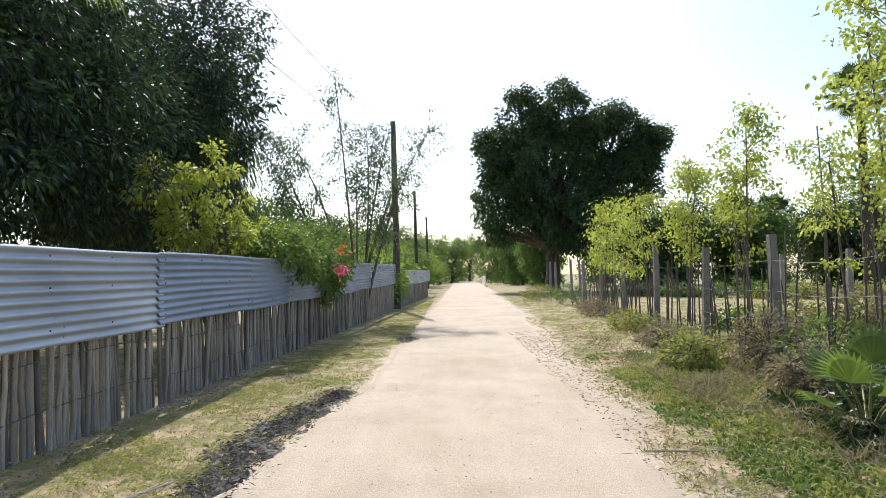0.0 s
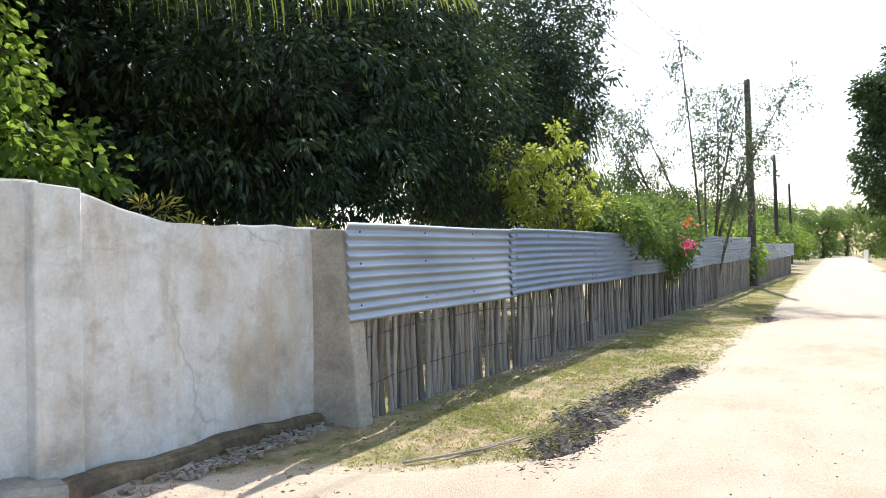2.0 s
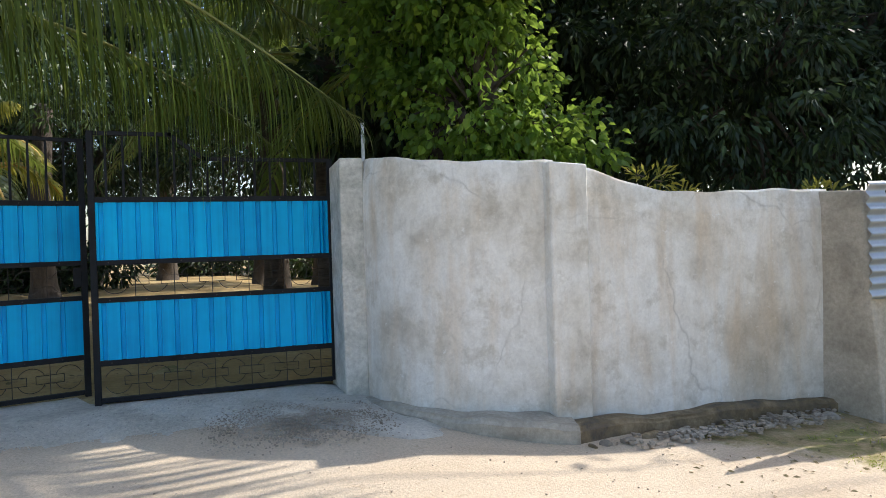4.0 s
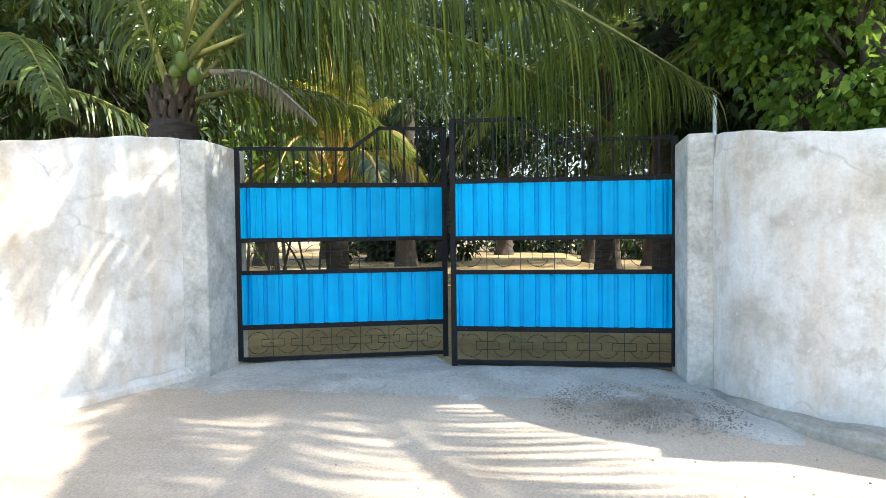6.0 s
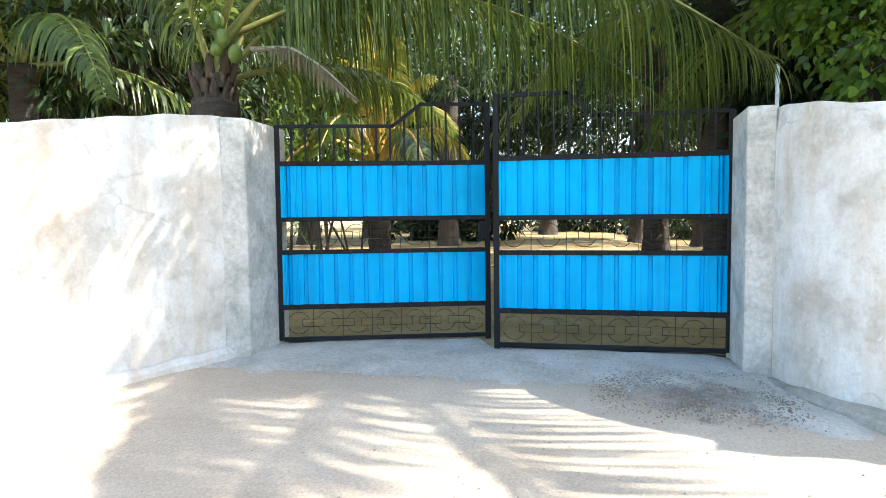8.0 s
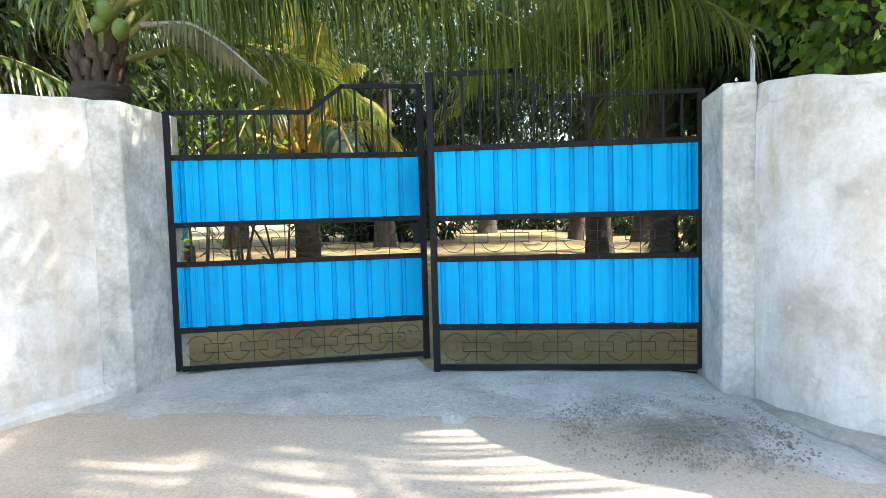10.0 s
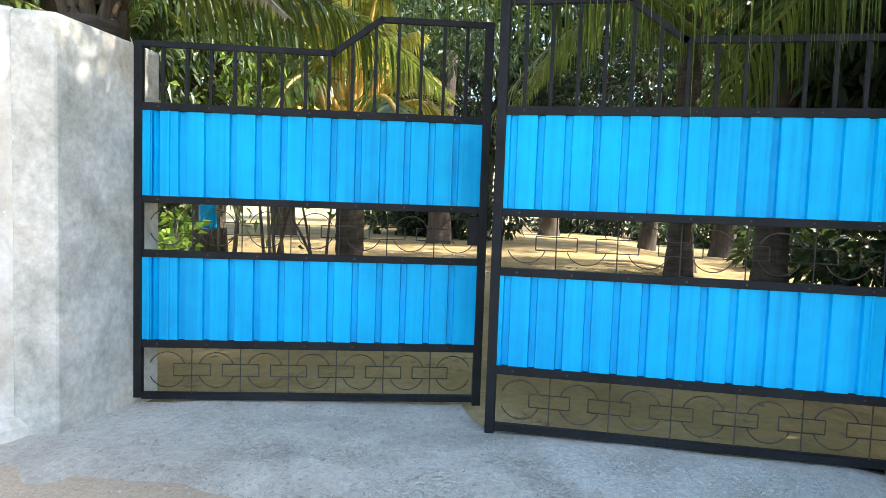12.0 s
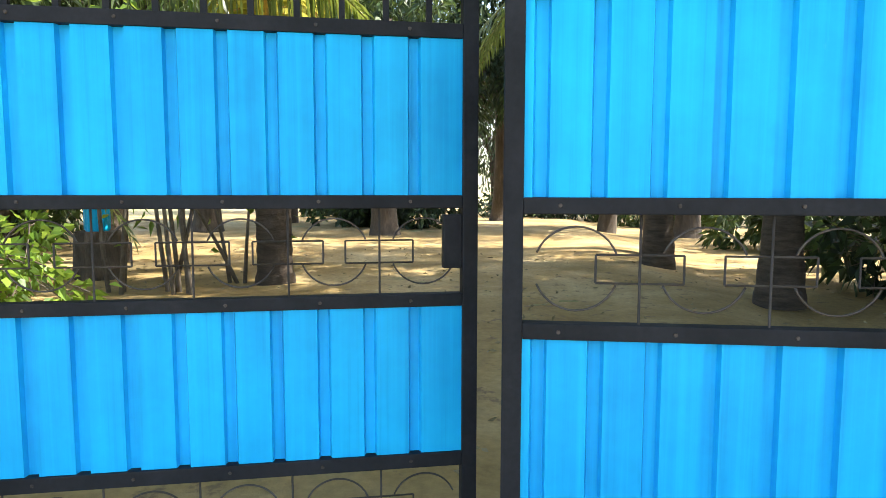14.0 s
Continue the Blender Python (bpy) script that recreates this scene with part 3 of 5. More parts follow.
# ---- gate ----
def ribbed_sheet(y0, y1, z0, z1, extra, first, pitch):
    """Coated sheet with narrow upright grooves, in the leaf's plane (x is depth)."""
    prof = []
    dep = 0.019
    prof.append((y0, 0.0))
    c = first
    while c < y1 - 0.03:
        for dy, dx in ((-0.018, 0.0), (-0.013, -dep), (0.013, -dep), (0.018, 0.0)):
            prof.append((c + dy, dx))
        c += pitch
    for e in extra:
        for dy, dx in ((-0.008, 0.0), (-0.004, 0.008), (0.004, 0.008), (0.008, 0.0)):
            prof.append((e + dy, dx))
    prof.append((y1, 0.0))
    prof.sort()
    p = np.array(prof)
    g = Geo()
    n = len(p)
    v = []
    for off in (0.0, -0.0012):
        for z in (z0, z1):
            v.append(np.stack((p[:, 1] + off, p[:, 0], np.full(n, z)), -1))
    v = np.concatenate(v)
    i = np.arange(n - 1)
    fr = np.stack((i, i + 1, n + i + 1, n + i), -1)
    bk = np.stack((2 * n + i, 3 * n + i, 3 * n + i + 1, 2 * n + i + 1), -1)
    g.add(v, np.concatenate((fr, bk)))
    return g


def gate_leaf(name, width, hinge_left, lock):
    """A leaf in the plane x = 0, from y = 0 to width, its frame, sheets, pickets and scroll rows."""
    leaf = thing(name, "dark iron gate leaf with bright blue ribbed sheets, ajar", "gate", "leaves of the gate")
    fs = 0.044
    free, hing = (width, 0.0) if hinge_left else (0.0, width)
    sgn = -1 if hinge_left else 1
    for nm, y, z1, z0 in (("free_stile", free, 2.25, 0.245), ("hinge_stile", hing, 2.06, 0.27)):
        bm = bmesh.new()
        box(bm, -fs / 2, y - fs / 2, z0, fs / 2, y + fs / 2, z1, 0.004)
        part(nm, bm, M_IRON, leaf)
    for z0, z1 in ((0.262, 0.295), (0.531, 0.572), (0.994, 1.030), (1.268, 1.304), (1.728, 1.767)):
        bm = bmesh.new()
        box(bm, -0.019, fs / 2, z0, 0.021, width - fs / 2, z1, 0.003)
        part("rail", bm, M_IRON, leaf)
    # stepped top rail
    f = lambda d: d if hinge_left else width - d
    flat = 0.955
    pts = [(0, f(0.0), 2.055), (0, f(flat), 2.055), (0, f(flat + 0.24), 2.235), (0, f(width), 2.235)]
    g = Geo()
    for a, b in zip(pts[:-1], pts[1:]):
        a, b = np.array(a), np.array(b)
        d = (b - a) / np.linalg.norm(b - a)
        q = np.array((0, -d[2], d[1]))
        w = np.array((1.0, 0, 0))
        a, b = a - d * 0.012, b + d * 0.012
        v = [c + s * 0.014 * q + r * 0.014 * w for c in (a, b) for s, r in ((-1, -1), (1, -1), (1, 1), (-1, 1))]
        g.add(v, [(0, 1, 2, 3), (7, 6, 5, 4), (0, 4, 5, 1), (1, 5, 6, 2), (2, 6, 7, 3), (3, 7, 4, 0)])
    obj("top_rail", g, M_IRON, leaf)
    d = 0.118
    while d < width - 0.06:
        top = np.interp(d, (flat, flat + 0.24), (2.05, 2.23))
        bm = bmesh.new()
        box(bm, -0.008, f(d) - 0.008, 1.76, 0.008, f(d) + 0.008, top)
        part("picket", bm, M_IRON, leaf)
        d += 0.1168
    extra = [f(0.055), f(0.075), f(0.15)]
    for z0, z1 in ((0.568, 1.0), (1.30, 1.732)):
        o = obj("sheet", ribbed_sheet(fs / 2 - 0.004, width - fs / 2 + 0.004, z0, z1, extra, *((0.088, 0.1256) if hinge_left else (0.058, 0.1232))), M_BLUE, leaf, "bright blue coated ribbed sheet")
        o.location = (0.012, 0, 0)
    # scroll rows: bars, small rectangles and broken rings of thin rod
    for zc, zlo, zhi in ((1.149, 1.03, 1.268), (0.414, 0.295, 0.531)):
        step, c = (0.270, 0.137) if hinge_left is False else (0.246, 0.129)
        while c < width:
            g = Geo()
            y = f(width - c)
            for s in (-1, 1):
                a = np.linspace(radians(22), radians(158), 15)
                g.add(*tube(np.stack((np.zeros(15), y + 0.092 * np.cos(a), zc + s * 0.092 * np.sin(a)), -1), 0.0027, 6))
            obj("ring", g.mesh("ring", True), M_ROD, leaf)
            c2 = c + step / 2
            if c2 < width - 0.05:
                yb = f(width - c2)
                g = Geo()
                g.add(*tube([(0.004, yb, zlo), (0.004, yb, zhi)], 0.0030, 6))
                for z in (zc - 0.031, zc + 0.031):
                    g.add(*tube([(0, yb - 0.093, z), (0, yb + 0.093, z)], 0.0027, 6))
                for yy in (yb - 0.093, yb + 0.093):
                    g.add(*tube([(0, yy, zc - 0.031), (0, yy, zc + 0.031)], 0.0027, 6))
                obj("bar", g.mesh("bar", True), M_ROD, leaf)
            c += step
    # screw heads along the rails
    for z in (1.012, 0.552, 1.287, 1.748):
        for y in np.arange(0.10, width - 0.05, 0.247):
            bm = bmesh.new()
            bmesh.ops.create_cone(bm, cap_ends=True, segments=8, radius1=0.0055, radius2=0.004, depth=0.005, matrix=Matrix.Translation((0.022, y, z)) @ Matrix.Rotation(radians(90), 4, "Y"))
            part("screw", bm, M_ROD, leaf)
    if lock:
        bm = bmesh.new()
        box(bm, -0.02, free + sgn * 0.02, 1.10, 0.012, free + sgn * 0.075, 1.25, 0.004)
        part("lock_box", bm, M_IRON, leaf)
    return leaf


right_leaf = gate_leaf("gate_leaf", 1.735, False, False)
right_leaf.matrix_basis = pose(-5.835, -0.875, 0)
left_leaf = gate_leaf("gate_leaf", 1.750, True, True)
left_leaf.matrix_basis = pose(-5.757, -2.685, 0, 0, 0, math.degrees(math.atan2(0.469, 1.634)))
right_leaf["label"] = "dark iron gate leaf with blue ribbed sheets, nearly shut"
left_leaf["label"] = "dark iron gate leaf with blue ribbed sheets, ajar inward"


# ---- stick and tin fence ----
def fence_x(y):
    return -3.79 + (y - 4.4) * 0.0425


def corrugated(name, y0, y1, z0, z1, lift=0.0):
    """A corrugated sheet nailed lengthwise; waves run along the fence."""
    n = 160
    z = np.linspace(0, 1, n)
    amp = 0.013
    prof = amp * np.sin(z * 2 * np.pi * 9.5)
    ys = np.linspace(y0, y1, 14)
    g = Geo()
    Y, Z = np.meshgrid(ys, z, indexing="ij")
    sag = 0.005 * np.sin(Y * 1.9) + lift * 0.5
    zz = z0 + (z1 - z0) * Z + 0.009 * (Y - 4.1) + 0.005 * np.sin(Y * 1.7)
    xx = fence_x(Y) + 0.095 + prof[None, :] + sag + 0.006 * np.sin(Y * 3 + Z * 5)
    a, b = Y.shape
    i, j = np.meshgrid(np.arange(a - 1), np.arange(b - 1), indexing="ij")
    f = np.stack((i * b + j, (i + 1) * b + j, (i + 1) * b + j + 1, i * b + j + 1), -1).reshape(-1, 4)
    v = np.stack((xx, Y, zz), -1).reshape(-1, 3)
    g.add(v, f)
    g.add(v - np.array((0.001, 0, 0)), f[:, ::-1])
    return obj(name, g.mesh(name, True), M_TIN)


fence = thing("stick_fence", "fence of upright grey sticks below the tin sheets", "fence", kind="structure")
edges = [4.14, 7.06, 9.85, 11.95, 15.1, 18.2, 21.4, 24.6, 27.5]
for k, (a, b) in enumerate(zip(edges[:-1], edges[1:])):
    tagged(corrugated("corrugated_sheet", a, b + 0.12, (0.885, 0.91, 0.90, 0.915)[k % 4], (1.69, 1.70, 1.695, 1.71)[k % 4], 0.014 * (k % 2)),
           "galvanised corrugated tin sheet nailed on the stick fence", "tin sheet", "tin sheets of the fence")
for k, a in enumerate(edges[:4]):
    for y in (a + 0.14, a + 1.1, a + 2.0):
        for z in (1.02, 1.36, 1.62):
            bm = bmesh.new()
            bmesh.ops.create_cone(bm, cap_ends=True, segments=8, radius1=0.010, radius2=0.006, depth=0.008, matrix=Matrix.Translation((fence_x(y) + 0.118, y, z + 0.009 * (y - 4.1))) @ Matrix.Rotation(radians(90), 4, "Y"))
            part("nail", bm, M_ROD, fence)
for k in range(6):
    a = 28.6 + 3.1 * k
    tagged(corrugated("corrugated_sheet", a, a + 3.2, 0.72, 1.46, 0.01 * (k % 2)), "galvanised corrugated tin sheet beyond the pole", "tin sheet", "tin sheets of the fence")

stick_meshes = []
for k in range(7):
    g = Geo()
    zz = np.linspace(-0.12, 1.12, 6)
    r = rng.uniform(0.019, 0.031)
    pts = np.stack((rng.normal(0, 0.007, 6), rng.normal(0, 0.007, 6), zz), -1)
    g.add(*tube(pts, r * np.linspace(1.08, 0.85, 6), 6))
    me = g.mesh("stick", True)
    me.materials.append(M_STICK)
    stick_meshes.append(me)
yy = 4.47
count = 0
rest = Geo()
while yy < 46:
    gap = rng.uniform(0.044, 0.064) if rng.random() > 0.035 else 0.10
    if 27.5 < yy < 28.0:
        yy = 28.5
    x, lx = fence_x(yy) + rng.normal(0, 0.012), rng.normal(0, 1.2)
    zt = float(gz(x, yy)) - 0.02 + rng.normal(0, 0.03)
    m = pose(x, yy, zt, rng.normal(0, 1.6), lx, rng.uniform(0, 360))
    if count < 300:
        o = new("stick", stick_meshes[count % 7])
        o.parent = fence
        o.matrix_basis = m
    else:
        me = stick_meshes[count % 7]
        co = np.array([m @ v.co for v in me.vertices])
        rest.add(co, np.array([p.vertices[:] for p in me.polygons if len(p.vertices) == 4]))
    count += 1
    yy += gap
tagged(obj("far_sticks", rest, M_STICK, fence), kind="stuff")
for y in np.arange(4.5, 46, 1.55):
    g = Geo()
    x = fence_x(y) - 0.05
    g.add(*tube([(x, y, -0.2), (x + 0.01, y + rng.normal(0, 0.02), 0.8), (x, y + rng.normal(0, 0.03), 1.60)], [0.045, 0.042, 0.035], 8))
    obj("post", g.mesh("post", True), M_STICK, fence)
for z in (0.32, 0.72):
    g = Geo()
    ys = np.arange(4.45, 46, 0.4)
    g.add(*tube(np.stack((fence_x(ys) + 0.034 + 0.006 * np.sin(ys * 9), ys, z + 0.03 * np.sin(ys * 1.3) + gz(fence_x(ys), ys)), -1), 0.005, 5))
    obj("tie_wire", g, M_WIRE, fence)


# ---- poles and cables ----
def power_pole(x, y, h, r):
    p = thing("utility_pole", "tall weathered wooden utility pole beside the fence", "pole", "poles along the road", at=(x, y, float(gz(x, y)) - 0.3))
    g = Geo()
    g.add(*tube([(0, 0, 0), (0.02, 0, h * 0.5), (0.0, 0.0, h + 0.3)], [r, r * 0.85, r * 0.68], 12))
    obj("shaft", g.mesh("shaft", True), M_BARK, p)
    for z in (h - 0.15, h - 0.9):
        g = Geo()
        g.add(*tube([(-0.02, 0, z), (-0.2, -0.03, z + 0.02)], 0.02, 8))
        g.add(*tube([(-0.2, -0.03, z), (-0.2, -0.03, z + 0.1)], [0.035, 0.025], 8))
        obj("insulator", g.mesh("insulator", True), M_PIPE, p)
    return p


power_pole(-2.72, 28.3, 8.05, 0.16)
power_pole(-3.0, 51.0, 8.0, 0.15)
power_pole(-2.9, 74.0, 8.0, 0.15)
for k, (a, b, sag) in enumerate((((-2.92, 28.3, 7.95), (-6.2, -8.0, 9.4), 1.3), ((-2.92, 28.3, 7.2), (-6.6, -8.0, 7.9), 1.3), ((-2.92, 28.3, 7.95), (-3.2, 51, 7.9), 0.5), ((-3.2, 51, 7.9), (-3.1, 74, 7.9), 0.5))):
    t = np.linspace(0, 1, 40)[:, None]
    pts = np.array(a) * (1 - t) + np.array(b) * t
    pts[:, 2] -= sag * 4 * (t * (1 - t))[:, 0]
    g = Geo()
    g.add(*tube(pts, 0.011, 5))
    tagged(obj("cable", g, M_WIRE), "thin dark overhead cable on utility poles", "cable", "overhead cables")


# ---- trees ----
def limb(g, a, b, r0, r1, bend=0.15, sides=7, seg=7):
    a, b = np.array(a, float), np.array(b, float)
    t = np.linspace(0, 1, seg)[:, None]
    n = rng.normal(size=3) * np.linalg.norm(b - a) * bend
    pts = a * (1 - t) + b * t + n * (t * (1 - t)) * 1.6
    pts[:, 2] += np.linalg.norm(b - a) * 0.12 * (t * (1 - t))[:, 0] * 2
    g.add(*tube(pts, np.linspace(r0, r1, seg), sides))
    return pts


def tree(name, at, label, lobes, clumps, per, leaf_len, leaf_w, mat, trunk_r=0.25, fork=2.0, bark=None, hang=0.5, category="tree", group="", spread=0.32, shell=0.55, make=leaves):
    """Trunk, limbs to each lobe, twigs to each clump, and a crown of single leaves. lobes: (x, y, z, rx, ry, rz) from the foot."""
    th = thing(name, label, category, group, at=(at[0], at[1], float(gz(at[0], at[1])) - 0.05))
    g, br = Geo(), Geo()
    bark = bark or M_BARK
    top = np.array((rng.normal(0, 0.1), rng.normal(0, 0.1), fork))
    t = np.linspace(0, 1, 8)[:, None]
    pts = top * t + np.array((0.1, 0.06, 0)) * np.sin(t * 3)
    pts[0, 2] = -0.2
    g.add(*tube(pts, trunk_r * np.array((1.35, 1.1, 1, 0.95, 0.92, 0.9, 0.88, 0.86)), 12))
    obj("trunk", g.mesh("trunk", True), bark, th)
    lob = np.array(lobes, float)
    vol = lob[:, 3] * lob[:, 4] * lob[:, 5]
    pick = rng.choice(len(lob), clumps, p=vol ** 0.7 / (vol ** 0.7).sum())
    for L in lob:
        limb(br, pts[-1], L[:3] - np.array((0, 0, L[5] * 0.3)), trunk_r * 0.55, trunk_r * 0.16, 0.1)
    d = unit(rng.normal(size=(clumps, 3)))
    rad = rng.uniform(shell ** 3, 1, clumps) ** (1 / 3) * rng.uniform(0.82, 1.1, clumps)
    c = lob[pick, :3] + d * rad[:, None] * lob[pick, 3:]
    for k in range(0, clumps, max(1, clumps // 160)):
        L = lob[pick[k]]
        limb(br, L[:3] + 0.2 * d[k] * L[3:], c[k], trunk_r * 0.11, 0.008, 0.12, 5, 5)
    obj("branchwork", br.mesh("branchwork", True), bark, th)
    n = clumps * per
    ci = np.repeat(np.arange(clumps), per)
    sp = unit(rng.normal(size=(n, 3)))
    p = c[ci] + sp * rng.uniform(0, spread, (n, 1)) * rng.uniform(0.6, 1.3, (clumps, 1))[ci]
    w = sp + d[ci] * 0.6 + np.array((0, 0, -hang))
    lg = Geo()
    lg.add(*make(p, w, leaf_len, leaf_w))
    o = obj("crown", lg, mat, th)
    return th


mango = tree("mango_tree", (-8.3, 7.9), "large dark dense mango tree behind the fence", [
    (0, 0, 4.6, 3.2, 4.4, 2.6), (1.5, 1.6, 3.4, 2.2, 2.9, 1.9), (-0.8, -2.2, 3.6, 3.0, 2.8, 2.1), (1.2, -1.4, 3.2, 2.2, 2.4, 1.9), (1.0, 3.2, 4.6, 2.3, 2.4, 2.2), (-2.6, 1.0, 4.4, 2.6, 2.6, 2.4),
    (1.4, 0.6, 4.8, 1.9, 2.3, 1.9), (1.2, 2.6, 6.0, 1.7, 1.8, 1.6)], 1700, 60, 0.12, 0.05, L_MANGO, 0.34, 1.9, hang=0.55, spread=0.38, shell=0.3)
tree("mango_tree", (-8.7, 15.0), "dark dense mango tree farther behind the fence", [
    (0, 0, 4.6, 3.4, 3.6, 2.8), (1.7, 0.6, 5.2, 1.9, 2.4, 2.6), (0.6, 1.6, 7.0, 2.6, 2.6, 1.9), (1.4, -1.0, 3.0, 2.0, 2.2, 1.6), (2.2, 1.6, 5.8, 1.6, 1.8, 1.8), (1.0, 4.5, 9.0, 2.1, 2.2, 2.4)], 1350, 40, 0.13, 0.055, L_MANGO, 0.3, 1.9, hang=0.4, spread=0.45, shell=0.35)
big = [(-0.2, 0, 8.6, 4.2, 4.6, 4.2), (-1.9, 0, 12.9, 2.0, 2.6, 2.4), (1.4, 0, 13.1, 2.1, 2.6, 2.4), (5.2, 0.5, 11.4, 2.4, 2.6, 2.6), (5.6, 1, 8.2, 2.8, 3.0, 2.6), (-3.6, -0.5, 6.4, 2.1, 2.6, 2.8), (2.0, -2, 5.0, 3.4, 3.0, 2.2), (-3.4, 0, 10.2, 1.6, 2.0, 1.8), (7.2, 0, 10.4, 1.3, 1.6, 1.3)]
billows = [(*c, r, r, r * 0.85) for c, r in ((np.array(b[:3]) + 0.92 * np.array(b[3:]) * unit(rng.normal(size=3) + np.array((0, -0.5, 0.25))), rng.uniform(0.75, 1.3)) for b in big for _ in range(7))]
tree("mango_tree", (7.2, 50.0), "huge dark rounded mango tree beside the road", big + [tuple(map(float, b)) for b in billows],
     2700, 44, 0.24, 0.13, L_FAR, 0.55, 3.2, hang=0.2, spread=0.6, shell=0.55)
# The two highest lobes are unseen, added to shade south pillar and apron.
tree("creeper_tree", (-6.55, 2.45), "tree smothered in bright green round-leaved creeper", [
    (0, 0, 2.7, 0.95, 0.95, 1.1), (0.1, -0.2, 3.9, 1.0, 1.0, 0.9), (0.2, -0.1, 4.9, 1.1, 1.0, 0.9), (0.0, 0.1, 5.8, 1.2, 1.1, 1.0), (0.55, 0.45, 2.2, 0.6, 0.75, 0.6), (-0.5, -0.4, 3.6, 0.9, 0.9, 0.9)],
    680, 34, 0.078, 0.070, L_VINE, 0.16, 2.2, hang=0.7, spread=0.24, shell=0.55, make=round_leaves)
tree("lime_shrub", (-4.55, 10.9), "lime green young shrub behind the tin fence", [
    (0, 0, 2.1, 0.75, 0.9, 0.7), (-0.55, -0.3, 3.0, 0.5, 0.5, 0.45), (0.1, 0.2, 3.25, 0.4, 0.45, 0.4), (0.45, -0.2, 2.7, 0.4, 0.4, 0.35), (0.2, 1.1, 2.0, 0.8, 0.9, 0.6), (0.4, 2.4, 1.9, 0.7, 0.9, 0.55), (-0.5, 0.6, 2.6, 0.5, 0.6, 0.5)], 150, 48, 0.085, 0.05, L_LIME, 0.05, 0.9, M_STEM, 0.35, "shrub", "", 0.19, 0.6)
tree("drooping_tree", (-8.2, 22.0), "grey-green drooping tree behind the fence", [
    (0, 0, 4.2, 1.2, 1.4, 1.8), (0.5, -0.2, 5.6, 1.0, 1.1, 1.3), (-0.6, 0.3, 6.2, 1.4, 1.4, 1.3), (0.9, 0.3, 3.2, 0.8, 0.8, 1.0)], 280, 26, 0.32, 0.045, L_GREY, 0.16, 2.4, None, 2.2, spread=0.5, shell=0.3)


def sprawling(name, at, label, stems, mat, per, leaf_len, leaf_w):
    """Many thin stems arching from one foot, with leaves along their upper halves."""
    th = thing(name, label, "tree", at=(at[0], at[1], float(gz(*at))))
    g, lg = Geo(), Geo()
    for x, y, z in stems:
        pts = limb(g, (rng.normal(0, 0.15), rng.normal(0, 0.15), -0.1), (x, y, z), 0.05, 0.012, 0.05, 6, 12)
        for k in range(6, 12):
            n = per if k > 7 else per // 3
            tip = unit(rng.normal(size=(n // 36 + 1, 3)) + np.array((0, 0, -0.1))) * rng.uniform(0.3, 1.1, (n // 36 + 1, 1))
            for q in tip:
                limb(g, pts[k], pts[k] + q, 0.008, 0.003, 0.1, 4, 4)
            ii = rng.integers(0, len(tip), n)
            p = pts[k] + tip[ii] * rng.uniform(0.35, 1.1, (n, 1)) + rng.normal(0, 0.10, (n, 3))
            lg.add(*leaves(p, tip[ii] + rng.normal(0, 0.5, (n, 3)) + np.array((0, 0, -0.2)), leaf_len, leaf_w))
    obj("stemwork", g.mesh("stemwork", True), M_STEM, th)
    obj("foliage", lg, mat, th)
    return th


sprawling("sparse_tree", (-3.45, 21.0), "sparse thin-stemmed tree arching over the fence", [
    (-0.5, 0, 7.6), (-3.0, 0.5, 5.6), (-2.6, 0.1, 6.1), (-1.8, -0.5, 5.6), (0.4, 0.4, 6.2), (1.2, -0.3, 5.9), (2.4, 0.3, 6.0), (1.4, 0.6, 4.4), (-2.2, 0.2, 4.2), (0.2, -0.5, 4.6), (1.0, 0.3, 3.4)], L_GREY, 260, 0.10, 0.042)
tree("bougainvillea", (-3.9, 14.9), "green bougainvillea bush hanging over the tin fence", [
    (0.1, 0, 2.1, 0.85, 1.4, 0.6), (0.72, 0.0, 1.6, 0.42, 1.2, 0.55), (0.7, -1.2, 1.75, 0.4, 0.8, 0.42), (0.45, -3.0, 1.95, 0.5, 1.3, 0.4), (0.62, -2.2, 1.7, 0.4, 0.9, 0.4), (0.5, 1.8, 1.9, 0.45, 1.2, 0.4), (-0.2, -1.5, 2.0, 0.8, 1.0, 0.5), (0, 1.5, 2.2, 0.8, 1.0, 0.6), (0.7, -0.2, 1.15, 0.25, 0.4, 0.35)], 760, 26, 0.075, 0.05, L_HEDGE, 0.05, 0.9, M_STEM, 0.4, "shrub", "", 0.22, 0.3, round_leaves)
for (x, y, z, m, n, lab) in ((-2.66, 13.5, 1.56, L_PINK, 70, "pink"), (-2.68, 13.6, 1.98, L_RED, 40, "orange-red")):
    lg = Geo()
    p = np.array((x, y, z)) + rng.normal(0, 0.06, (n, 3))
    lg.add(*leaves(p, rng.normal(size=(n, 3)), 0.06, 0.05))
    tagged(obj("flower_cluster", lg, m), lab + " bougainvillea flower cluster on the bush", "flower", kind="stuff")


